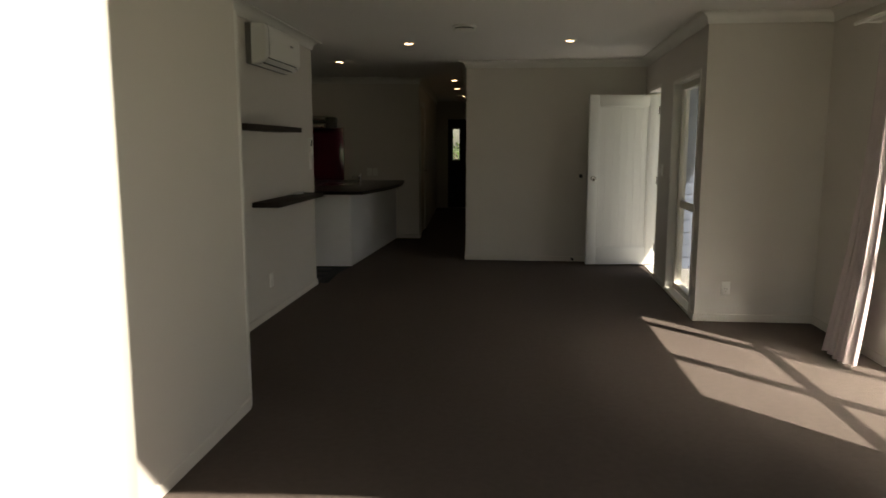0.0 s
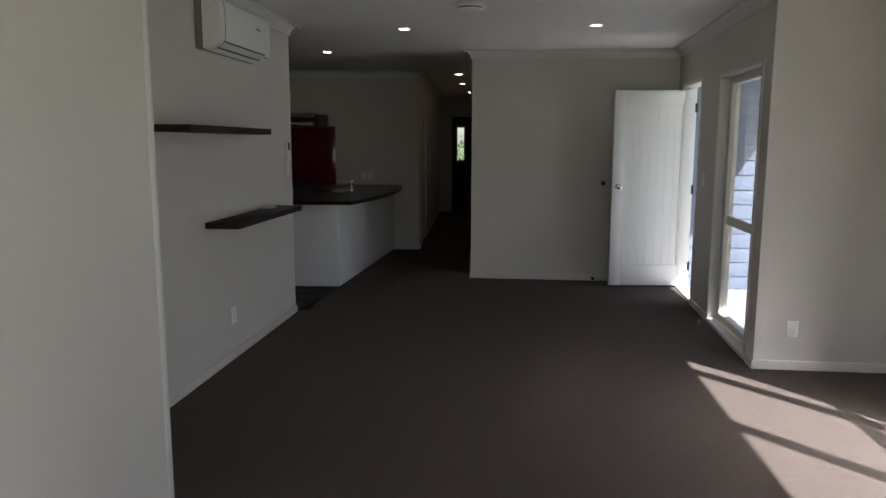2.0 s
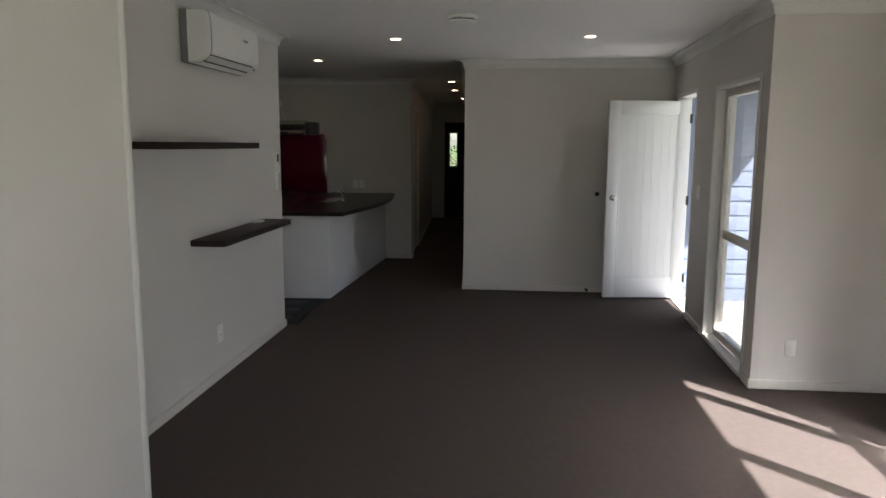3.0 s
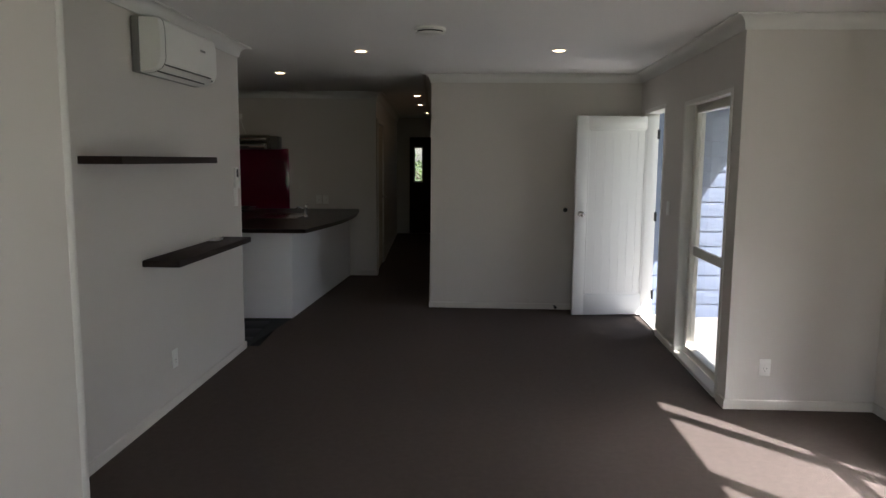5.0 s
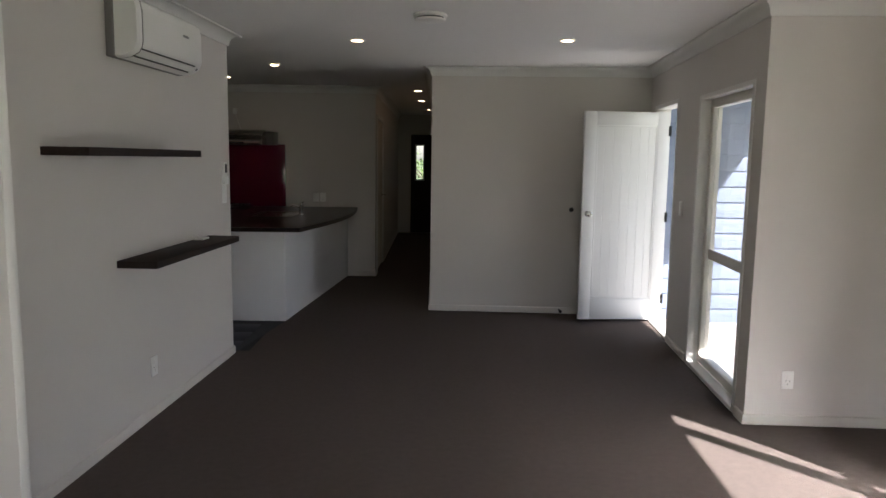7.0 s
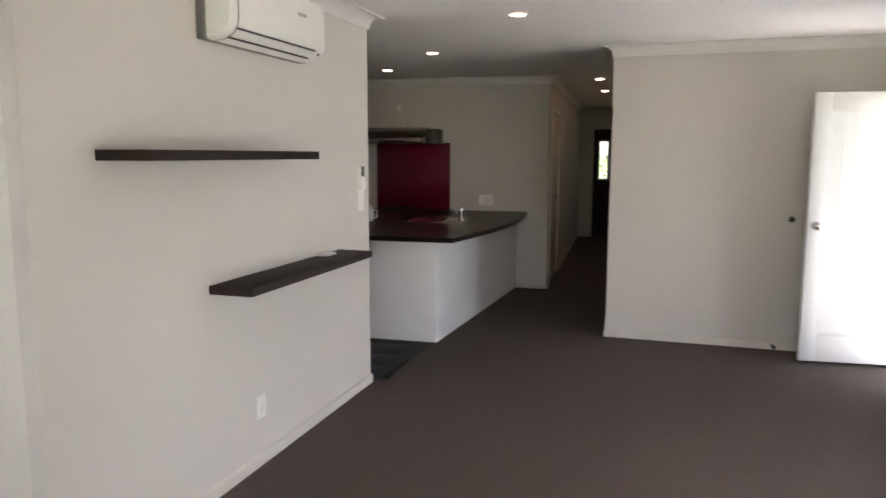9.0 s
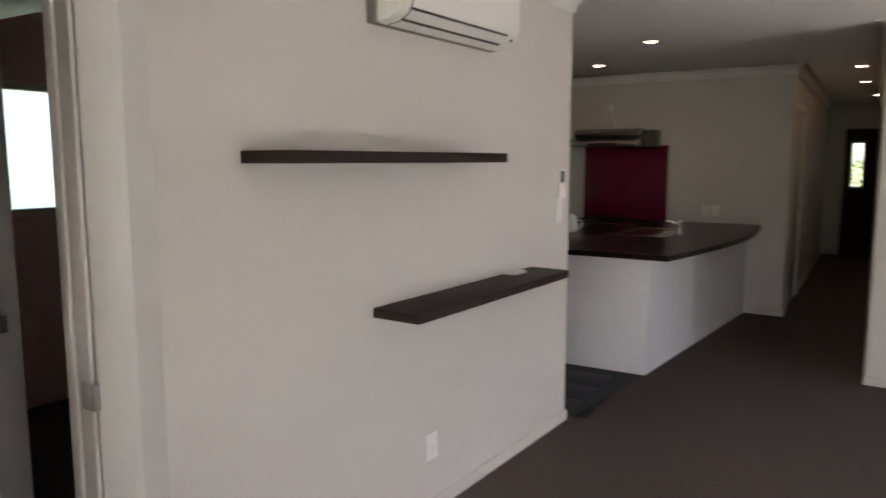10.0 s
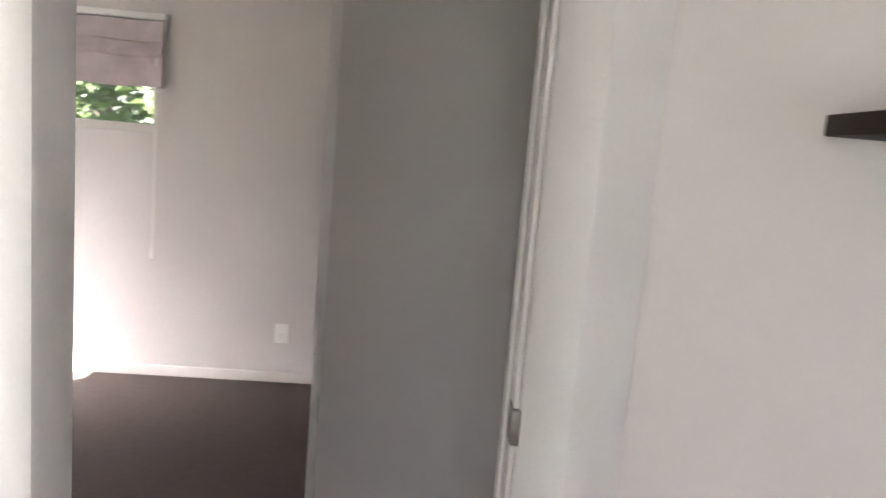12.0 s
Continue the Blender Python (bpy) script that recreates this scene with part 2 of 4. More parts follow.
wall("wall_back", -1.26, SIDE_X - 0.10, BACK_Y - 0.12, BACK_Y, holes=[(0.98, 2.75, 0.0, 2.11)], along="x")
turned(NEAR, "wall_near_left")
turned(LEFT, "wall_shelves", "wall_lobby_head")
turned(FAR, "wall_far")
turned(RIGHT, "wall_right")
turned(STEP, "wall_step")
turned(SIDE, "wall_side")
turned(BACK, "wall_back")

# lobby, bedroom and toilet walls
wall("wall_lobby_west", -1.36, -1.26, 3.60, 4.24)
wall("wall_lobby_west_head", -1.36, -1.26, 2.78, 3.60, z0=2.02)
wall("wall_bedroom_inner", -1.36, -1.26, 0.57, 2.78)
wall("wall_lobby_north", -1.36, -0.36, 4.18, 4.32, holes=[(-1.22, -0.46, 0.0, 2.0)], along="x")
wall("wall_lobby_south", -1.26, NEAR_X - 0.10, 2.50, 2.60, along="x")
wall("wall_bedroom_west", -3.16, -3.04, 0.45, 4.27, holes=[(1.75, 2.75, 1.39, 1.99)])
wall("wall_bedroom_south", -3.16, -1.26, 0.45, 0.57, holes=[(-2.35, -1.5, 0.3, 1.98)], along="x")
wall("wall_bedroom_north", -3.04, -1.20, 4.17, 4.27, along="x")
wall("wall_toilet_west", -3.16, -3.04, 3.86, 6.86, holes=[(5.24, 5.98, 1.18, 1.98)], mat=WCWALL, label="pinkish-brown painted toilet room wall")
wall("wall_toilet_north", -3.04, -0.13, 6.02, 6.76, mat=WCWALL, along="x", label="pinkish-brown painted toilet room wall")
turned(LOBBY, "wall_lobby_west", "wall_lobby_west_head", "wall_bedroom_inner")
turned(BEDROOM, "wall_bedroom_west")
turned(TOILET, "wall_lobby_north", "wall_toilet_west")
setting("wall_toilet_lining", boxes((-0.076, -0.064, 4.33, 5.98, 0, H)), WCWALL, "pinkish-brown painted toilet room wall", "wall")
turned(LEFT, "wall_toilet_lining")

# kitchen and hallway walls
wall("wall_kitchen_back", -3.0, KIT_X, KIT_Y, KIT_Y + 0.10, along="x")
wall("wall_kitchen_west", -3.10, -3.0, 6.76, KIT_Y + 0.10)
wall("wall_hall_west", KIT_X - 0.10, KIT_X, KIT_Y + 0.10, 16.0, holes=[(10.75, 11.75, 0.0, 2.02)])
wall("wall_hall_east", HALL_X, HALL_X + 0.10, FAR_Y + 0.10, 16.0)
wall("wall_hall_end", KIT_X - 0.10, HALL_X + 0.10, 16.0, 16.1, holes=[(1.14, 1.32, 1.08, 1.80)], along="x")
wall("wall_cupboard_back", 0.12, 0.20, 10.55, 12.0)

# cornices: a coved plaster moulding
COVE = [(0.0, H - 0.085), (0.010, H - 0.085), (0.014, H - 0.070)] + [(0.078 - 0.064 * math.cos(a), H - 0.006 - 0.064 * (1 - math.sin(a))) for a in (0.2, 0.5, 0.8, 1.1, 1.4)] + [(0.085, H - 0.010), (0.085, H - 0.001), (0.0, H - 0.001)]


def cornice(name, *runs):
    bm = bmesh.new()
    for r in runs:
        sweep(bm, COVE, *r)
    setting(name, bm, CORNICE, "white coved plaster cornice", "cornice")


CORNER = (CORNER_X, CORNER_Y)
INNER = plan(SIDE, SIDE_X, STEP_Y - 0.055)
R_OUT = (-math.cos(math.atan(0.085)), math.sin(math.atan(0.085)))
cornice("trim_cornice_lounge",
        (plan(NEAR, NEAR_X, BACK_Y), (NEAR_X, NEAR_Y), EAST, -1, 1),
        ((NEAR_X, NEAR_Y), plan(LEFT, 0.0, NEAR_Y), NORTH, 1, -1),
        (plan(LEFT, 0.0, NEAR_Y), (0.0, END_Y), EAST, -1, 1),
        ((0.0, END_Y), (-0.07, END_Y), (0, 1), 1, 0),
        ((HALL_X, FAR_Y), CORNER, SOUTH, 1, -1),
        (CORNER, (STEP_X, STEP_Y), R_OUT, -1, 1),
        ((STEP_X, STEP_Y), INNER, SOUTH, 1, -1),
        (INNER, plan(SIDE, SIDE_X, BACK_Y), WEST, -1, -1),
        ((HALL_X, 16.0), (HALL_X, FAR_Y), (-1, 0), 0, 1))
cornice("trim_cornice_kitchen",
        ((-3.0, KIT_Y), (KIT_X, KIT_Y), (0, -1), -1, 1),
        ((KIT_X, KIT_Y), (KIT_X, 16.0), (1, 0), 1, -1))

# skirtings
SKIRT = [(0.0, 0.0), (0.012, 0.0), (0.012, 0.050), (0.009, 0.057), (0.004, 0.060), (0.0, 0.060)]


def skirting(name, *runs):
    bm = bmesh.new()
    for r in runs:
        sweep(bm, SKIRT, *r)
    setting(name, bm, SKIRTING, "greige painted timber skirting board", "skirting")


skirting("baseboard_lounge",
         (plan(NEAR, NEAR_X, BACK_Y), (NEAR_X, NEAR_Y), EAST, -1, 0),
         (plan(LEFT, 0.0, 4.196), (0.0, END_Y), EAST, 0, 1), ((0.0, END_Y), (-0.06, END_Y), (0, 1), 1, 0),
         ((HALL_X, FAR_Y), CORNER, SOUTH, 1, -1), ((HALL_X, 16.0), (HALL_X, FAR_Y), (-1, 0), 0, 1),
         (plan(RIGHT, RIGHT_X, 7.29), plan(RIGHT, RIGHT_X, 6.70), R_OUT, 0, 0), (plan(RIGHT, RIGHT_X, 5.54), (STEP_X, STEP_Y), R_OUT, 0, 1),
         ((STEP_X, STEP_Y), INNER, SOUTH, 1, -1), (INNER, plan(SIDE, SIDE_X, 4.22), WEST, -1, 0))
skirting("baseboard_rear_rooms",
         ((-2.975, 4.17), (-2.975, 0.57), (1, 0), 0, 0), ((-1.10, 3.54), (-1.10, 4.13), (1, 0), 0, -1),
         ((0.55, KIT_Y), (KIT_X, KIT_Y), (0, -1), 0, 1), ((KIT_X, KIT_Y), (KIT_X, 10.69), (1, 0), 1, 0),
         ((KIT_X, 11.81), (KIT_X, 16.0), (1, 0), 0, 0))


# ---- windows and doors ----
def pane(name, bm, mat, parent):
    ob = part(name, bm, mat, parent)
    ob.visible_shadow = False
    return ob


def alloy_window(name, label, axis, at, lo, hi, z0, z1, stiles=(), rails=(), depth=0.09, bar=0.045, glass=None, gaps=(), sill=0.0):
    """A framed window in a wall along an axis; stiles and rails are inner bars; gaps are openings with no glass."""
    w = thing(name, label, "window")
    w["kind"] = "structure"

    def bx(bm, a, b, p, q, d0, d1, round_by=0.003):
        return box(bm, at + d0, at + d1, a, b, p, q, bevel=round_by) if axis == "y" else box(bm, a, b, at + d0, at + d1, p, q, bevel=round_by)
    bm = bmesh.new()
    for a, b, p, q in ((lo, lo + bar, z0, z1), (hi - bar, hi, z0, z1), (lo + bar, hi - bar, z1 - bar, z1), (lo + bar, hi - bar, z0, z0 + bar)):
        bx(bm, a, b, p, q, 0, depth)
    part("window_frame", bm, ALLOY, w)
    for s in stiles:
        part("stile", bx(bmesh.new(), s - bar / 2, s + bar / 2, z0 + bar, z1 - bar, 0.02, depth - 0.02), ALLOY, w)
    cols = [lo + bar] + [s for s in stiles] + [hi - bar]
    for i, (a, b) in enumerate(zip(cols, cols[1:])):
        if i in gaps:
            continue
        a1, b1 = a + (bar / 2 if i else 0), b - (bar / 2 if i < len(cols) - 2 else 0)
        for r in rails:
            part("rail", bx(bmesh.new(), a1, b1, r - 0.035, r + 0.035, 0.022, depth - 0.022), ALLOY, w)
        zs = [z0 + bar] + [r for r in rails] + [z1 - bar]
        for j, (p, q) in enumerate(zip(zs, zs[1:])):
            p1, q1 = p + (0.035 if j else 0), q - (0.035 if j < len(zs) - 2 else 0)
            pane("pane", bx(bmesh.new(), a1, b1, p1, q1, depth / 2 - 0.003, depth / 2 + 0.003, 0), glass or GLASS, w)
    if sill:
        part("sill", bx(bmesh.new(), lo - 0.02, hi + 0.02, z0 - 0.025, z0, -sill, 0.0), TRIM, w)
    return w


alloy_window("window_1", "cream aluminium full-height window with a mid rail", "y", RIGHT_X + 0.068, 5.60, 6.64, 0.03, 1.97, rails=(0.85,), depth=0.07, bar=0.06)
alloy_window("window_2", "cream aluminium ranch slider with glazed leaves and mid rails", "y", SIDE_X + 0.02, 1.92, 4.11, 0.02, 2.05, stiles=(2.84, 3.73), rails=(0.97,), bar=0.10)
alloy_window("window_3", "cream aluminium ranch slider standing open to the patio", "x", BACK_Y - 0.11, 0.98, 2.75, 0.0, 2.11, gaps=(0,), bar=0.03)
alloy_window("window_4", "small aluminium awning window in the bedroom wall", "y", -3.15, 1.75, 2.75, 1.39, 1.99)
alloy_window("window_5", "narrow aluminium toilet window with frosted glass", "y", -3.15, 5.24, 5.98, 1.18, 1.98, glass=FROST)
alloy_window("window_6", "narrow window beside the door at the hallway end", "x", 16.01, 1.14, 1.32, 1.08, 1.80, bar=0.02, depth=0.08)
alloy_window("window_7", "wide aluminium bedroom window facing the sun", "x", 0.46, -2.35, -1.5, 0.3, 1.98)


# window 1 reveal and sill board, entry door frame
setting("trim_window_reveal", boxes((RIGHT_X - 0.006, RIGHT_X + 0.068, 5.56, 5.602, 0.0, 2.0), (RIGHT_X - 0.006, RIGHT_X + 0.068, 6.638, 6.68, 0.0, 2.0), (RIGHT_X - 0.006, RIGHT_X + 0.068, 5.602, 6.638, 1.968, 2.0), (RIGHT_X - 0.012, RIGHT_X + 0.068, 5.602, 6.638, 0.0, 0.032), bevel=0.003), TRIM, "white painted window reveal and low sill board", "window trim")
setting("trim_entry_frame", boxes((RIGHT_X - 0.004, RIGHT_X + 0.134, 7.29, 7.332, 0.0, 2.035), (RIGHT_X - 0.004, RIGHT_X + 0.134, 8.118, 8.16, 0.0, 2.035), (RIGHT_X - 0.004, RIGHT_X + 0.134, 7.332, 8.118, 1.998, 2.035), bevel=0.003), TRIM, "white painted entry door frame", "door frame")
setting("threshold", boxes((RIGHT_X + 0.01, RIGHT_X + 0.20, 7.332, 8.118, -0.12, 0.012), bevel=0.004), ALLOY, "aluminium entry door threshold", "threshold")


def lever(parent, at, flip=1):
    """A chrome lever handle on a round rose; at maps x along the door, y out of its face."""
    bm = bmesh.new()
    tube(bm, at @ Vector((0, 0, 0)), at @ Vector((0, 0.010, 0)), 0.026)
    tube(bm, at @ Vector((0, 0.010, 0)), at @ Vector((0, 0.050, 0)), 0.009)
    tube(bm, at @ Vector((0.008 * flip, 0.050, 0)), at @ Vector((-0.115 * flip, 0.050, -0.004)), 0.010, 0.008)
    return part("door_handle", bm, CHROME, parent, "chrome handle")


def entry_door():
    """Panelled white door with vertical grooved boards, hung open."""
    W, HT, T = 0.805, 1.95, 0.04
    d = thing("door_1", "white painted entry door with a grooved board panel, standing open", "door")
    d["kind"] = "structure"
    d.matrix_world = pose(3.715, 8.07, 0.022, 0, 0, 182.8)
    part("stile", boxes((0, 0.115, -T / 2, T / 2, 0, HT), bevel=0.003), DOOR, d)
    part("stile", boxes((W - 0.115, W, -T / 2, T / 2, 0, HT), bevel=0.003), DOOR, d)
    part("rail", boxes((0.115, W - 0.115, -T / 2, T / 2, HT - 0.125, HT), bevel=0.003), DOOR, d)
    part("rail", boxes((0.115, W - 0.115, -T / 2, T / 2, 0, 0.20), bevel=0.003), DOOR, d)
    n = 7
    step = (W - 0.23) / n
    for i in range(n):
        part("board", box(bmesh.new(), 0.115 + i * step + 0.0002, 0.115 + (i + 1) * step - 0.0002, -T / 2 + 0.009, T / 2 - 0.009, 0.20, HT - 0.125, 0.0015, 1), DOOR, d)
    for a, b, p, q in ((0.115, 0.131, 0.20, HT - 0.125), (W - 0.131, W - 0.115, 0.20, HT - 0.125), (0.131, W - 0.131, 0.20, 0.216), (0.131, W - 0.131, HT - 0.141, HT - 0.125)):
        for f in (1, -1):
            part("moulding", boxes((a, b, f * (T / 2 - 0.0095), f * (T / 2 - 0.003), p, q), bevel=0.003), DOOR, d)
    for z in (0.20, 0.98, 1.78):
        bm = bmesh.new()
        tube(bm, (-0.006, T / 2 + 0.004, z - 0.045), (-0.006, T / 2 + 0.004, z + 0.045), 0.006)
        box(bm, -0.006, 0.014, T / 2 - 0.001, T / 2 + 0.002, z - 0.045, z + 0.045)
        part("hinge", bm, BLACK, d, "black hinge")
    bm = bmesh.new()
    for s in (1, -1):
        tube(bm, (W - 0.06, s * T / 2, 1.005), (W - 0.06, s * (T / 2 + 0.008), 1.005), 0.030)
        tube(bm, (W - 0.06, s * (T / 2 + 0.008), 1.005), (W - 0.06, s * (T / 2 + 0.040), 1.005), 0.011)
        lathe(bm, [(0.012, 0), (0.024, 0.008), (0.029, 0.020), (0.026, 0.032), (0.012, 0.038)], pose(W - 0.06, s * (T / 2 + 0.034), 1.005, -90 * s))
    part("door_knob", bm, CHROME, d, "chrome door knob")


entry_door()
turned(RIGHT, "window_1", "trim_window_reveal", "trim_entry_frame", "threshold")
turned(SIDE, "window_2")
turned(BACK, "window_3")
turned(BEDROOM, "window_4")
turned(TOILET, "window_5")
bm = bmesh.new()
lathe(bm, [(0.022, 0), (0.024, 0.010), (0.018, 0.028), (0.008, 0.032)], pose(2.885, FAR_Y - (2.885 - HALL_X) * SLOPE, 1.04, 90))
solid("door_stop", bm, BLACK, "small black rubber door stop on the wall", "door stop")

bm = bmesh.new()
lathe(bm, [(0.012, 0), (0.009, 0.012), (0.009, 0.055), (0.015, 0.058), (0.015, 0.072), (0.010, 0.076)], pose(2.80, FAR_Y - (2.80 - HALL_X) * SLOPE - 0.012, 0.035, 90))
solid("door_stop", bm, BLACK, "small black rubber door stop on the skirting board", "door stop")

# lobby opening: jamb, architrave, strike plate
setting("trim_lobby_jamb", boxes((-0.062, 0.034, DOOR_Y - 0.016, DOOR_Y - 0.005, 0.0, 2.06), (-0.060, -0.022, DOOR_Y - 0.026, DOOR_Y - 0.016, 0.0, 2.06), bevel=0.003), TRIM, "white painted door jamb with a stop bead", "door jamb")
ARCH = [(0.0, 0.0), (0.042, 0.0), (0.047, 0.004), (0.080, 0.086), (0.077, 0.094), (0.008, 0.205), (0.0, 0.207)]
bm = bmesh.new()
prism(bm, [(d, DOOR_Y - 0.005 + w) for d, w in ARCH], 0.0, 2.16)
setting("trim_lobby_architrave", bm, TRIM, "white painted splayed timber architrave", "architrave")
setting("trim_lobby_end", boxes((NEAR_X - 0.084, NEAR_X + 0.004, NEAR_Y, NEAR_Y + 0.045, 0.0, 2.06), bevel=0.010), TRIM, "white painted jamb capping the wall end", "door jamb")
solid("strike_plate", boxes((-0.006, 0.036, DOOR_Y - 0.0185, DOOR_Y - 0.0155, 0.90, 0.97), (0.034, 0.0495, DOOR_Y - 0.0185, DOOR_Y - 0.002, 0.902, 0.968), bevel=0.0010), DULL, "satin steel strike plate on the door jamb", "strike plate")

turned(LEFT, "trim_lobby_jamb", "trim_lobby_architrave", "strike_plate")
turned(NEAR, "trim_lobby_end")

# toilet doorway
setting("trim_toilet_jamb", boxes((-1.222, -1.195, 4.175, 4.325, 0, 2.0), (-0.485, -0.458, 4.175, 4.325, 0, 2.0), (-1.195, -0.485, 4.175, 4.325, 1.975, 2.0), bevel=0.003), TRIM, "white painted toilet door jamb", "door jamb")
solid("strike_plate", boxes((-1.1955, -1.1925, 4.255, 4.28, 0.93, 0.99), bevel=0.0008), DULL, "satin steel strike plate on the toilet door jamb", "strike plate")

turned(TOILET, "trim_toilet_jamb", "strike_plate.001")

# bedroom door, hung on the lobby wall and folded back into the room
bed = thing("door_2", "plain flush painted bedroom door folded open into the room", "door")
bed["kind"] = "structure"
bed.matrix_world = pose(-1.205, 3.527, 0.015, 0, 0, 179)
part("leaf", boxes((0, 0.76, -0.0175, 0.0175, 0, 1.98), bevel=0.003), FLUSH, bed)
for z in (0.22, 1.0, 1.76):
    bm = bmesh.new()
    tube(bm, (-0.006, 0.022, z - 0.045), (-0.006, 0.022, z + 0.045), 0.007)
    box(bm, -0.006, 0.028, 0.0165, 0.0195, z - 0.045, z + 0.045)
    part("hinge", bm, STEEL, bed, "steel hinge")
lever(bed, pose(0.70, 0.0175, 0.98), 1)
setting("trim_bedroom_jamb", boxes((-1.205, -1.095, 3.508, 3.535, 0, 2.02), (-1.205, -1.095, 2.665, 2.692, 0, 2.02), bevel=0.003), TRIM, "white painted bedroom door jamb", "door jamb")

# hallway cupboard doors
setting("trim_hall_cupboard", boxes((KIT_X - 0.104, KIT_X + 0.012, 10.69, 10.752, 0, 2.08), (KIT_X - 0.104, KIT_X + 0.012, 11.748, 11.81, 0, 2.08), (KIT_X - 0.104, KIT_X + 0.012, 10.752, 11.748, 2.018, 2.08), bevel=0.003), TRIM, "white painted cupboard door frame", "door frame")
cup = thing("door_3", "plain flush painted hallway cupboard door, closed", "door")
cup["kind"] = "structure"
part("leaf", boxes((KIT_X - 0.045, KIT_X - 0.008, 10.756, 11.744, 0.012, 2.014), bevel=0.002), FLUSH, cup)
bm = bmesh.new()
tube(bm, (KIT_X - 0.008, 11.62, 1.0), (KIT_X + 0.004, 11.62, 1.0), 0.026)
tube(bm, (KIT_X + 0.004, 11.62, 1.0), (KIT_X + 0.045, 11.62, 1.0), 0.009)
tube(bm, (KIT_X + 0.045, 11.63, 1.0), (KIT_X + 0.045, 11.51, 0.998), 0.010, 0.008)
part("door_handle", bm, CHROME, cup, "chrome handle")
end = thing("door_4", "dark wooden hallway end door with a narrow glazed slot", "door")
end["kind"] = "structure"
for nm, r in (("stile", (1.05, 1.135, 15.95, 15.99, 0.01, 2.0)), ("stile", (1.325, 1.495, 15.95, 15.99, 0.01, 2.0)), ("rail", (1.135, 1.325, 15.95, 15.99, 1.805, 2.0)), ("bottom_panel", (1.135, 1.325, 15.95, 15.99, 0.01, 1.075))):
    part(nm, boxes(r, bevel=0.003), WENGE, end)

# ---- lounge things ----
def shelf(y0, y1, z):
    """A thick floating shelf on the wall."""
    s = thing("floating_shelf", "dark-stained wooden floating shelf on a greige wall", "shelf", "floating shelves")
    part("board", boxes((0.0015, 0.217, y0, y1, z - 0.019, z + 0.019), bevel=0.003), WENGE, s)
    s.matrix_world = LEFT
    return s


shelf(4.477, 5.703, 1.524)
shelf(5.072, 6.340, 0.946)
solid("cable_cover", boxes((0.012, 0.085, 6.03, 6.14, 0.9655, 0.980), bevel=0.006), PLASTIC, "small white plastic cable puck lying on the shelf", "cable cover", at=LEFT)


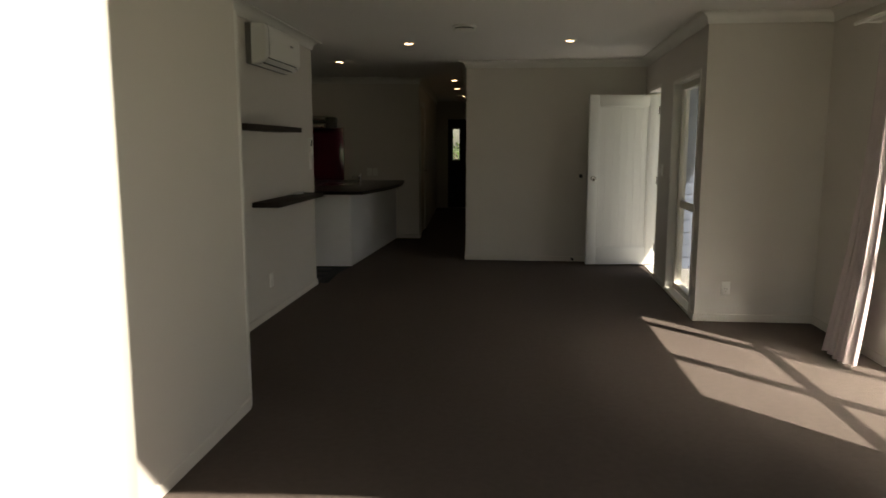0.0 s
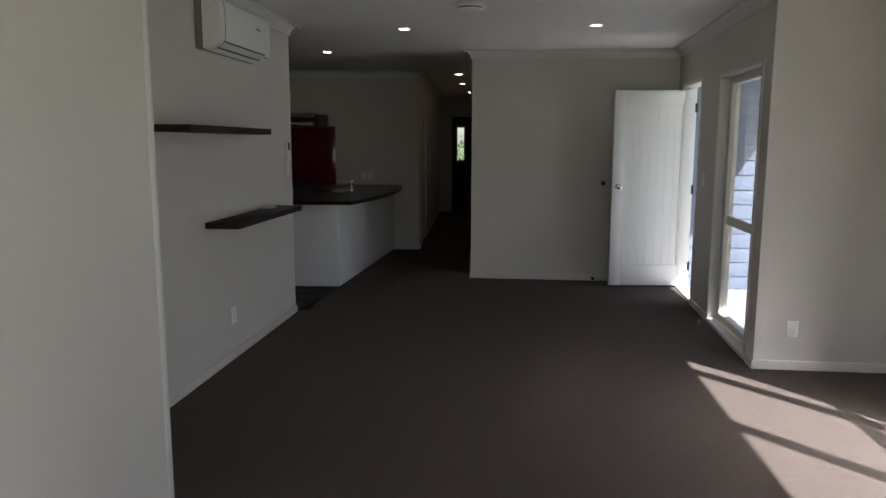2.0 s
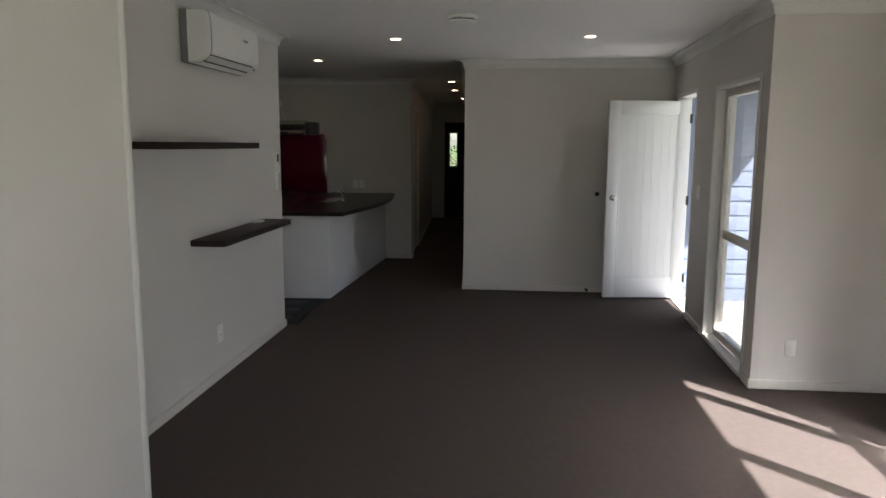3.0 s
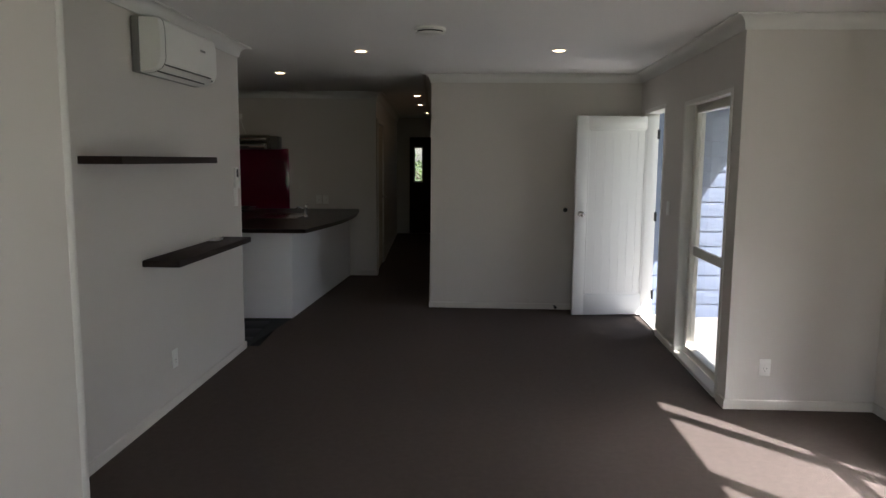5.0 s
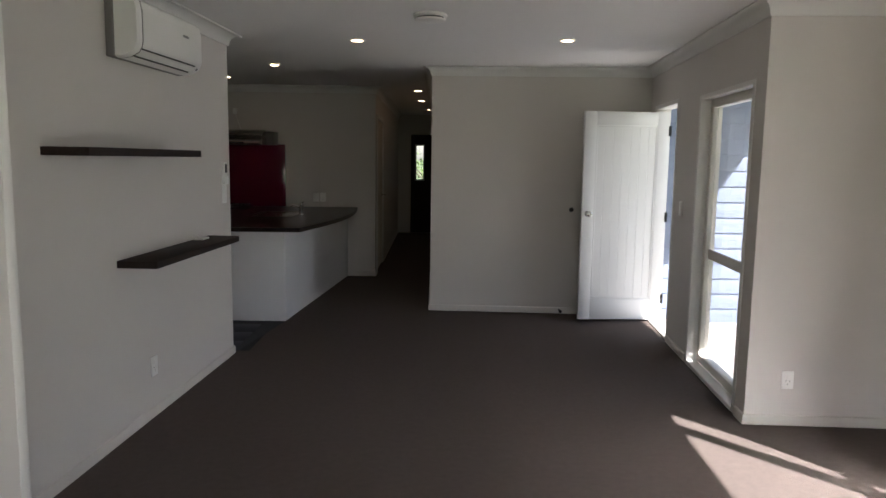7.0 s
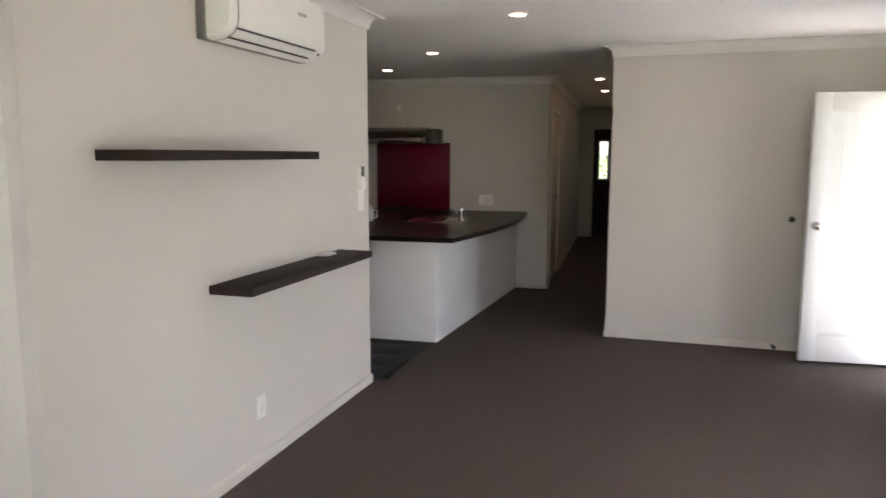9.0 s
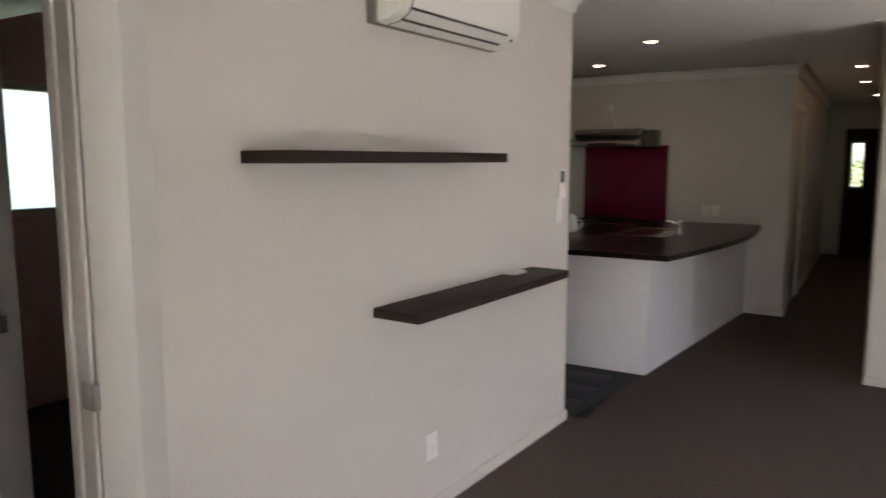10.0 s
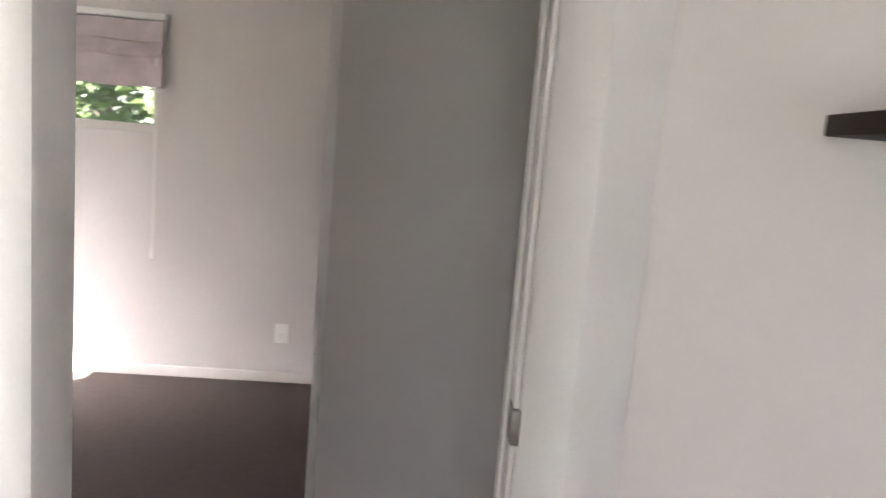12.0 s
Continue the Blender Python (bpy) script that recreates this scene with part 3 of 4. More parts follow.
def ac_unit(y0, y1, z0, z1):
    """Wall-mounted heat pump: back plate, curved body, vent flap."""
    a = thing("air_conditioner", "white wall-mounted heat pump unit below the cornice", "air conditioner")
    part("back_plate", boxes((0.001, 0.055, y0, y1 - 0.01, z0 + 0.0, z1), bevel=0.006), ACGREY, a, "grey back plate, darkened for its shaded side")
    outline = [(0.055, z1), (0.175, z1), (0.200, z1 - 0.015), (0.212, z1 - 0.06), (0.213, z0 + 0.085), (0.206, z0 + 0.058), (0.185, z0 + 0.030), (0.125, z0 + 0.006), (0.055, z0 + 0.0)]
    bm = bmesh.new()
    rings = []
    for y, k in ((y0 + 0.012, 0.955), (y0 + 0.022, 0.99), (y0 + 0.045, 1.0), (y1 - 0.045, 1.0), (y1 - 0.022, 0.99), (y1 - 0.012, 0.955)):
        rings.append([bm.verts.new((0.055 + (x - 0.055) * k, y, (z0 + z1) / 2 + (z - (z0 + z1) / 2) * k)) for x, z in outline])
    n = len(outline)
    for p, q in zip(rings, rings[1:]):
        for i in range(n):
            bm.faces.new((p[i], p[(i + 1) % n], q[(i + 1) % n], q[i]))
    bm.faces.new(rings[0])
    bm.faces.new(rings[-1][::-1])
    part("body", bm, PLASTIC, a)
    bm = bmesh.new()
    rings = [[bm.verts.new((0.055 + (x - 0.055) * 1.012, y, (z0 + z1) / 2 + (z - (z0 + z1) / 2) * 1.006)) for x, z in outline] for y in (y0 + 0.062, y0 + 0.068)]
    for i in range(n):
        bm.faces.new((rings[0][i], rings[0][(i + 1) % n], rings[1][(i + 1) % n], rings[1][i]))
    bm.faces.new(rings[0])
    bm.faces.new(rings[1][::-1])
    part("seam", bm, ACGREY, a, "dark joint of the end cap")
    # front panel, a shell proud of the body
    bm = bmesh.new()
    sec = [(0.2155, z1 - 0.055), (0.2165, z0 + 0.088), (0.2095, z0 + 0.062)]
    r = [[bm.verts.new((x, y, z)) for x, z in sec + [(x - 0.004, z) for x, z in sec[::-1]]] for y in (y0 + 0.07, y1 - 0.05)]
    for i in range(6):
        bm.faces.new((r[0][i], r[0][(i + 1) % 6], r[1][(i + 1) % 6], r[1][i]))
    bm.faces.new(r[0][::-1])
    bm.faces.new(r[1])
    part("front_panel", bm, PLASTIC, a)
    lean = lambda d0, d1, t, s: ((0.208 - d0 * 0.072) + s, (z0 + 0.050 - d0 * 0.042), (0.208 - d1 * 0.072) + s, (z0 + 0.050 - d1 * 0.042))
    for name, d0, d1, mat, up in (("slot", 0.05, 0.12, BLACK, 0.004), ("vent_flap", 0.15, 0.75, PLASTIC, 0.006), ("slot", 0.80, 0.93, BLACK, 0.004)):
        xa, za, xb, zb = lean(d0, d1, 0, 0)
        bm = bmesh.new()
        ya, yb = y0 + 0.070, y1 - 0.115
        nx, nz = 0.53 * up, -0.85 * up
        q = [bm.verts.new((xa + dx, y, za + dz)) for dx, dz in ((nx, nz), (-0.01, 0.01)) for y in (ya, yb)] + [bm.verts.new((xb + dx, y, zb + dz)) for dx, dz in ((nx, nz), (-0.01, 0.01)) for y in (ya, yb)]
        for f in ((0, 1, 5, 4), (2, 6, 7, 3), (0, 4, 6, 2), (1, 3, 7, 5), (0, 2, 3, 1), (4, 5, 7, 6)):
            bm.faces.new([q[i] for i in f])
        part(name, bm, mat, a, "black air slot" if mat is BLACK else "")
    part("sensor", boxes((0.176, 0.192, y1 - 0.075, y1 - 0.055, z0 + 0.028, z0 + 0.05), bevel=0.003), BLACK, a, "black sensor window")
    # chrome bar stands in for a bright reflection on the front panel
    part("glint_bar", boxes((0.2155, 0.2172, y1 - 0.30, y1 - 0.22, z0 + 0.186, z0 + 0.200)), CHROME, a, "small chrome bar in place of a reflected highlight")
    return a


ac_unit(5.058, 5.915, 1.997, 2.292).matrix_world = LEFT @ Matrix.Diagonal((0.76, 1, 1, 1))


def outlet(name, label, w, h, m, sockets=1):
    """A wall plate with rocker switch and pin slots; x along the wall, y out of it, z up."""
    o = thing(name, label, "wall plate", "wall plates", m)
    part("plate", boxes((-w / 2, w / 2, 0.0005, 0.009, -h / 2, h / 2), bevel=0.003), PLASTIC, o)
    part("rocker", boxes((-0.009, 0.009, 0.009, 0.0125, h / 2 - 0.045, h / 2 - 0.018), bevel=0.001), PLASTIC, o)
    if sockets:
        bm = bmesh.new()
        for dx, a in ((-0.010, 25), (0.010, -25), (0, 0)):
            z = -0.006 if a else -0.024
            bmesh.ops.create_cube(bm, size=1, matrix=pose(dx, 0.0092, z, 0, a, 0) @ Matrix.Diagonal((0.003, 0.0012, 0.009, 1)))
        part("socket_slots", bm, ACGREY, o, "dark socket pin slots")
    return o


outlet("power_outlet", "white plastic power outlet low on the shelf wall", 0.078, 0.115, LEFT @ pose(0, 5.444, 0.297, 0, 0, -90))
outlet("power_outlet", "white plastic power outlet beside the tall window", 0.069, 0.106, STEP @ pose(3.60, STEP_Y, 0.272, 0, 0, 180))
outlet("power_outlet", "white plastic power outlet on the bedroom wall", 0.078, 0.115, pose(-2.975, 3.134, 0.293, 0, 0, -90))
outlet("light_switch", "white plastic light switch beside the entry door", 0.075, 0.115, RIGHT @ pose(RIGHT_X, 7.05, 1.15, 0, 0, 90), 0)
outlet("light_switch", "tall white plastic light switch at the wall end", 0.085, 0.145, LEFT @ pose(0, 6.655, 1.242, 0, 0, -90), 0)
rem = thing("remote_control", "white heat pump remote in a wall cradle", "remote control", at=LEFT @ pose(0, -0.030, -0.032))
part("body", boxes((0.001, 0.022, 6.655, 6.715, 1.355, 1.50), bevel=0.005), PLASTIC, rem)
part("screen", boxes((0.0215, 0.0235, 6.664, 6.706, 1.425, 1.488), bevel=0.0008), BLACK, rem, "dark display screen")
part("cradle", boxes((0.001, 0.027, 6.648, 6.722, 1.34, 1.40), bevel=0.004), PLASTIC, rem)


def downlight(x, y):
    d = thing("downlight", "lit recessed ceiling downlight with a white ring", "downlight", "downlights", pose(x, y, H))
    bm = bmesh.new()
    lathe(bm, [(0.040, -0.002), (0.044, -0.008), (0.054, -0.007), (0.060, -0.0005)], sides=32)
    part("ring", bm, CEIL, d)
    bm = bmesh.new()
    lathe(bm, [(0.040, -0.010), (0.040, -0.0085)], sides=28)
    part("lens", bm, LAMP, d, "glowing warm lens")
    return d


for x, y in ((-0.02, 8.45), (0.942, 6.945), (2.507, 6.80), (-0.80, 9.56), (1.306, 10.89), (1.32, 12.45), (1.44, 14.4)):
    downlight(x, y)

det = thing("smoke_alarm", "round white smoke alarm on the ceiling", "smoke alarm")
bm = bmesh.new()
lathe(bm, [(0.100, -0.0005), (0.106, -0.014), (0.098, -0.022)], pose(1.50, 5.937, H), 32)
part("base", bm, PLASTIC, det)
bm = bmesh.new()
lathe(bm, [(0.085, -0.022), (0.085, -0.032)], pose(1.50, 5.937, H), 32)
part("sensor_gap", bm, BLACK, det, "dark sensor gap")
bm = bmesh.new()
lathe(bm, [(0.096, -0.032), (0.092, -0.042), (0.050, -0.050)], pose(1.50, 5.937, H), 32)
part("cover", bm, PLASTIC, det)


def curtain(label, axis, at, lo, hi, z0, z1, folds, deep, spread=1.0, seed=1, at_room=None, lean=0.0):
    """A gathered cloth drape: a folded sheet with thickness that spreads towards the hem."""
    rnd = random.Random(seed)
    n, rows = folds * 14, 14
    ph = [rnd.uniform(-0.6, 0.6) for _ in range(folds + 1)]
    bm = bmesh.new()
    skins = []
    for side in (0, 1):
        grid = []
        for j in range(rows + 1):
            v = j / rows
            line = []
            for i in range(n + 1):
                u = i / n
                k = u * folds
                f = math.sin(2 * math.pi * k + ph[int(min(k, folds - 0.01))] * v) + 0.25 * math.sin(4.3 * math.pi * k + 2 * v)
                w = (hi - lo) * (1 + (spread - 1) * v)
                s = lo + (hi - lo) / 2 + (u - 0.5) * w + 0.012 * math.sin(5 * v + 3 * u)
                d = deep * (0.55 + 0.45 * v) * f + (0.003 if side else 0) + lean * v * v
                z = z1 + (z0 - z1) * v + (0.008 * math.sin(9 * u) if j == rows else 0)
                line.append(bm.verts.new((at + d, s, z) if axis == "y" else (s, at + d, z)))
            grid.append(line)
        skins.append(grid)
        for a, b in zip(grid, grid[1:]):
            for i in range(n):
                bm.faces.new((a[i], a[i + 1], b[i + 1], b[i]))
    A, B = skins
    for i in range(n):
        for j in (0, rows):
            bm.faces.new((A[j][i], A[j][i + 1], B[j][i + 1], B[j][i]))
    for j in range(rows):
        for i in (0, n):
            bm.faces.new((A[j][i], A[j + 1][i], B[j + 1][i], B[j][i]))
    return solid("curtain", bm, CURTAIN, label, "curtain", at=at_room)


curtain("mauve-grey fabric curtain gathered beside the ranch slider", "y", 4.19, 4.18, 4.42, 0.02, 2.16, 5, 0.035, 1.45, 3, SIDE, -0.16)
curtain("sunlit mauve-grey fabric curtain bunched at the open slider", "x", BACK_Y + 0.10, 0.44, 0.90, 0.02, 2.16, 5, 0.045, 1.25, 5, BACK)
for nm, p, q in (("curtain_rail", (4.10, 1.5, 2.18), (4.10, 4.6, 2.18)), ("curtain_rail", (0.42, BACK_Y + 0.10, 2.18), (3.0, BACK_Y + 0.10, 2.18))):
    r = thing(nm, "slim white metal curtain rail above the slider", "curtain rail", "curtain rails", SIDE if p[0] == q[0] else BACK)
    bm = bmesh.new()
    tube(bm, p, q, 0.012)
    part("rail", bm, PLASTIC, r)
    for f in (0.02, 0.5, 0.98):
        c = Vector(p).lerp(Vector(q), f)
        bm = bmesh.new()
        tube(bm, c, c + (Vector((SIDE_X - c.x, 0, 0)) if p[0] == q[0] else Vector((0, BACK_Y - c.y, 0))), 0.007)
        part("bracket", bm, PLASTIC, r)

# ---- kitchen ----
bm = bmesh.new()
prism(bm, [(-3.0, 6.77), (0.02, 6.86), (0.165, 7.88), (0.43, KIT_Y - 0.002), (-3.0, KIT_Y - 0.002)], -0.06, 0.002)
kfloor = setting("floor_kitchen", bm, GROUT, "dark square-tiled kitchen floor", "tile floor")


def arc_x(y):
    """Edge of the bar top, which swells towards the room."""
    k = (y - 7.70) / (KIT_Y - 7.70)
    return 0.345 + 0.21 * k + 0.13 * math.sin(math.pi * min(1, k * 1.0))


pen = thing("breakfast_bar", "white-panelled kitchen peninsula under a dark bar top", "kitchen peninsula")
part("end_panel", boxes((-0.96, 0.170, 7.885, 7.920, 0.0, 0.848), bevel=0.002), PANEL, pen)
bm = bmesh.new()
prism(bm, [(0.134, 7.92), (0.173, 7.92), (0.43, KIT_Y - 0.003), (0.392, KIT_Y - 0.003)], 0.0, 0.848)
part("side_panel", bm, PANEL, pen)
part("carcass", boxes((-0.94, 0.10, 7.94, KIT_Y - 0.72, 0.10, 0.846)), PANEL, pen)
for i in range(3):
    y0 = 7.96 + i * 0.62
    d = part("door", boxes((-0.962, -0.942, y0, y0 + 0.60, 0.12, 0.825), bevel=0.002), PANEL, pen)
    part("handle", boxes((-0.985, -0.972, y0 + 0.24, y0 + 0.36, 0.78, 0.79), bevel=0.002), STEEL, d, "steel bar handle")
bm = bmesh.new()
prism(bm, [(-1.02, 7.70), (0.335, 7.70)] + [(arc_x(7.70 + i * (KIT_Y - 7.703) / 24), 7.70 + i * (KIT_Y - 7.703) / 24) for i in range(25)] + [(-0.68, KIT_Y - 0.003), (-0.68, KIT_Y - 0.64), (-1.02, KIT_Y - 0.64)], 0.850, 0.888)
top = solid("benchtop", bm, BENCH, "dark glossy laminate benchtop with a curved bar edge", "benchtop")
# inset sink: rim and bowl
ks = thing("kitchen_sink", "stainless steel sink set into the dark benchtop", "sink", at=pose(0, 0, -0.014))
part("rim", boxes((-0.42, 0.04, 8.85, 8.89, 0.9025, 0.908), (-0.42, 0.04, 9.56, 9.60, 0.9025, 0.908), (-0.42, -0.37, 8.89, 9.56, 0.9025, 0.908), (-0.01, 0.04, 8.89, 9.56, 0.9025, 0.908), bevel=0.002), STEEL, ks)
part("bowl", boxes((-0.368, -0.012, 8.892, 9.558, 0.9025, 0.904), bevel=0.0005), STEEL, ks)
tap = thing("mixer_tap", "short chrome kitchen mixer tap beside the sink", "tap", at=pose(0, 0, -0.014))
TX, TY = 0.09, 9.15
bm = bmesh.new()
lathe(bm, [(0.030, 0.9025), (0.030, 0.908), (0.023, 0.914), (0.021, 1.00), (0.024, 1.012), (0.020, 1.03), (0.008, 1.036)], pose(TX, TY, 0), 24)
part("body", bm, CHROME, tap)
bm = bmesh.new()
tube(bm, (TX - 0.01, TY, 0.985), (TX - 0.085, TY - 0.02, 1.015), 0.010)
tube(bm, (TX - 0.085, TY - 0.02, 1.017), (TX - 0.11, TY - 0.024, 0.995), 0.010)
part("spout", bm, CHROME, tap)
bm = bmesh.new()
tube(bm, (TX, TY, 1.033), (TX + 0.03, TY - 0.02, 1.048), 0.006)
part("lever", bm, CHROME, tap)

back = thing("kitchen_base_unit", "white kitchen base cabinets along the back wall", "cabinet")
part("carcass", boxes((-2.4, -0.70, KIT_Y - 0.58, KIT_Y - 0.004, 0.10, 0.846)), PANEL, back)
for i in range(3):
    x0 = -2.39 + i * 0.565
    d = part("door", boxes((x0, x0 + 0.555, KIT_Y - 0.602, KIT_Y - 0.582, 0.12, 0.825), bevel=0.002), PANEL, back)
    part("handle", boxes((x0 + 0.22, x0 + 0.34, KIT_Y - 0.628, KIT_Y - 0.616, 0.78, 0.79), bevel=0.002), STEEL, d, "steel bar handle")
solid("benchtop", boxes((-2.4, -0.684, KIT_Y - 0.62, KIT_Y - 0.004, 0.850, 0.888), bevel=0.003), BENCH, "dark glossy laminate benchtop along the back wall", "benchtop")
hob = thing("cooktop", "black glass cooktop set into the benchtop", "cooktop", at=pose(-0.045, 0, -0.014))
part("glass", boxes((-1.10, -0.70, KIT_Y - 0.55, KIT_Y - 0.08, 0.9025, 0.912), bevel=0.002), BLACK, hob)
for x, y in ((-0.98, KIT_Y - 0.42), (-0.98, KIT_Y - 0.20), (-0.81, KIT_Y - 0.42), (-0.81, KIT_Y - 0.20)):
    bm = bmesh.new()
    lathe(bm, [(0.075, 0.9121), (0.075, 0.916), (0.03, 0.922)], pose(x, y, 0), 20)
    part("burner", bm, BLACK, hob)
for x in (-0.98, -0.81):
    bm = boxes((x - 0.08, x - 0.07, KIT_Y - 0.52, KIT_Y - 0.10, 0.926, 0.938), (x + 0.07, x + 0.08, KIT_Y - 0.52, KIT_Y - 0.10, 0.926, 0.938), *[(x - 0.07, x + 0.07, KIT_Y - 0.52 + k * 0.10, KIT_Y - 0.51 + k * 0.10, 0.926, 0.938) for k in range(5)], *[(x + a, x + a + 0.01, KIT_Y - b, KIT_Y - b + 0.01, 0.912, 0.927) for a in (-0.08, 0.07) for b in (0.52, 0.11)], bevel=0.002)
    part("trivet", bm, BLACK, hob, "black cast iron trivet")
jug = thing("jug", "small white rounded plastic jug standing on the benchtop", "jug", at=pose(-0.80, 8.90, 0.8885))
bm = bmesh.new()
lathe(bm, [(0.058, 0.0), (0.066, 0.01), (0.070, 0.07), (0.062, 0.115), (0.050, 0.135), (0.046, 0.139)])
part("body", bm, PLASTIC, jug)
bm = bmesh.new()
lathe(bm, [(0.047, 0.1395), (0.045, 0.150), (0.012, 0.156)])
part("lid", bm, PLASTIC, jug)
bm = bmesh.new()
for p, q in (((0.062, 0, 0.11), (0.105, 0, 0.10)), ((0.105, 0, 0.10), (0.102, 0, 0.04)), ((0.102, 0, 0.04), (0.066, 0, 0.03))):
    tube(bm, p, q, 0.007, sides=10)
part("handle", bm, PLASTIC, jug)
solid("splashback", boxes((-1.21, -0.31, KIT_Y - 0.010, KIT_Y - 0.002, 0.905, 1.685), bevel=0.001), RED, "glossy deep red glass splashback behind the cooktop", "splashback", at=pose(-0.045, 0, -0.016))
hood = thing("range_hood", "stainless steel range hood above the red splashback", "range hood", at=pose(-0.045, 0, -0.03))


def wedge(x0, x1, sec, taper):
    """A steel visor: a section in y and z run along x, its front drawn in at both ends."""
    bm = bmesh.new()
    front = min(y for y, _ in sec)
    rows = []
    for x, s in ((x0, 1), (x1, -1)):
        rows.append([bm.verts.new((x + s * taper * (KIT_Y - y) / (KIT_Y - front), y, z)) for y, z in sec])
    n = len(sec)
    for i in range(n):
        bm.faces.new((rows[0][i], rows[0][(i + 1) % n], rows[1][(i + 1) % n], rows[1][i]))
    bm.faces.new(rows[0])
    bm.faces.new(rows[1][::-1])
    bmesh.ops.bevel(bm, geom=list(bm.edges), offset=0.004, segments=2, profile=0.5, affect="EDGES")
    return bm


# body is coloured dark because its end face lies in shade
part("body", boxes((-1.24, -0.40, KIT_Y - 0.26, KIT_Y - 0.003, 1.687, 1.850), bevel=0.006), SHADESTEEL, hood)
part("visor", wedge(-1.30, -0.46, [(KIT_Y - 0.262, 1.690), (KIT_Y - 0.50, 1.690), (KIT_Y - 0.505, 1.728), (KIT_Y - 0.40, 1.765), (KIT_Y - 0.262, 1.775)], 0.05), STEEL, hood)
part("top_visor", wedge(-1.24, -0.46, [(KIT_Y - 0.262, 1.80), (KIT_Y - 0.40, 1.80), (KIT_Y - 0.41, 1.825), (KIT_Y - 0.33, 1.862), (KIT_Y - 0.262, 1.868)], 0.05), STEEL, hood)
part("control_strip", boxes((-1.0, -0.70, KIT_Y - 0.512, KIT_Y - 0.507, 1.699, 1.716)), BLACK, hood, "black control strip")
bm = bmesh.new()
tube(bm, (-0.86, KIT_Y - 0.012, 1.876), (-0.93, KIT_Y - 0.012, 2.08), 0.004, sides=8)
part("power_cord", bm, PLASTIC, hood, "thin white power cord")
part("plug", boxes((-0.955, -0.905, KIT_Y - 0.03, KIT_Y - 0.0005, 2.07, 2.14), bevel=0.004), PLASTIC, hood, "white plug at a wall point")
tall = thing("pantry_cupboard", "tall white pantry cupboard in the kitchen corner", "cupboard")
part("carcass", boxes((-2.98, -2.42, KIT_Y - 0.60, KIT_Y - 0.004, 0.08, 2.10), bevel=0.002), PANEL, tall)
d = part("door", boxes((-2.975, -2.425, KIT_Y - 0.622, KIT_Y - 0.602, 0.10, 2.09), bevel=0.002), PANEL, tall)
part("handle", boxes((-2.47, -2.458, KIT_Y - 0.65, KIT_Y - 0.636, 1.0, 1.16), bevel=0.002), STEEL, d, "steel bar handle")
for x in (0.03, 0.118):
    outlet("power_outlet", "white plastic power outlet above the bar top", 0.075, 0.115, pose(x, KIT_Y, 1.012, 0, 0, 180))

# ---- toilet room and bedroom ----
wc = thing("toilet", "porcelain toilet with a closed seat in the small room", "toilet", at=TOILET @ pose(-2.42, 5.575, 0))
bm = bmesh.new()
lathe(bm, [(0.105, 0.0), (0.10, 0.10), (0.115, 0.22), (0.165, 0.33), (0.185, 0.385)], pose(0, 0.02, 0), 28, 1.0, 1.28)
part("bowl", bm, PORCELAIN, wc)
bm = bmesh.new()
lathe(bm, [(0.190, 0.387), (0.196, 0.398), (0.190, 0.420), (0.12, 0.430)], pose(0, 0.02, 0), 32, 1.0, 1.28)
part("seat", bm, PORCELAIN, wc)
part("cistern", boxes((-0.20, 0.20, 0.28, 0.44, 0.40, 0.78), bevel=0.02), PORCELAIN, wc)
part("button", boxes((-0.03, 0.03, 0.34, 0.38, 0.781, 0.788), bevel=0.002), CHROME, wc, "chrome flush button")
part("foot", boxes((-0.09, 0.09, 0.16, 0.42, 0.0, 0.40), bevel=0.015), PORCELAIN, wc)

rb = thing("roman_blind", "raised mauve-grey patterned roman blind over the bedroom window", "blind", at=BEDROOM @ pose(0, 0, -0.07))
part("head_rail", boxes((-3.035, -2.995, 1.72, 2.78, 2.06, 2.095), bevel=0.004), PLASTIC, rb)
for i, (z0, z1, dx) in enumerate(((1.935, 2.06, 0.045), (1.86, 1.95, 0.058), (1.70, 1.88, 0.034))):
    bm = bmesh.new()
    sec = [(-3.030, z1), (-3.030 + dx * 0.6, z1 - 0.01), (-3.030 + dx, (z0 + z1) / 2 - 0.02), (-3.030 + dx * 0.85, z0 + 0.008), (-3.030 + dx * 0.6, z0), (-3.030, z0 + 0.01)]
    rings = [[bm.verts.new((x, 1.73 + (2.77 - 1.73) * j / 12, z + 0.004 * math.sin(j * 1.7 + i))) for x, z in sec] for j in range(13)]
    for p, q in zip(rings, rings[1:]):
        for k in range(6):
            bm.faces.new((p[k], p[(k + 1) % 6], q[(k + 1) % 6], q[k]))
    bm.faces.new(rings[0])
    bm.faces.new(rings[-1][::-1])
    part("fold", bm, BLIND, rb)
bm = bmesh.new()
tube(bm, (-3.005, 2.735, 2.06), (-3.005, 2.735, 0.80), 0.0035, sides=8)
lathe(bm, [(0.004, 0.80), (0.010, 0.775), (0.011, 0.745), (0.006, 0.738)], pose(-3.005, 2.735, 0.02), 12)
part("cord", bm, PLASTIC, rb, "white pull cord with a toggle")

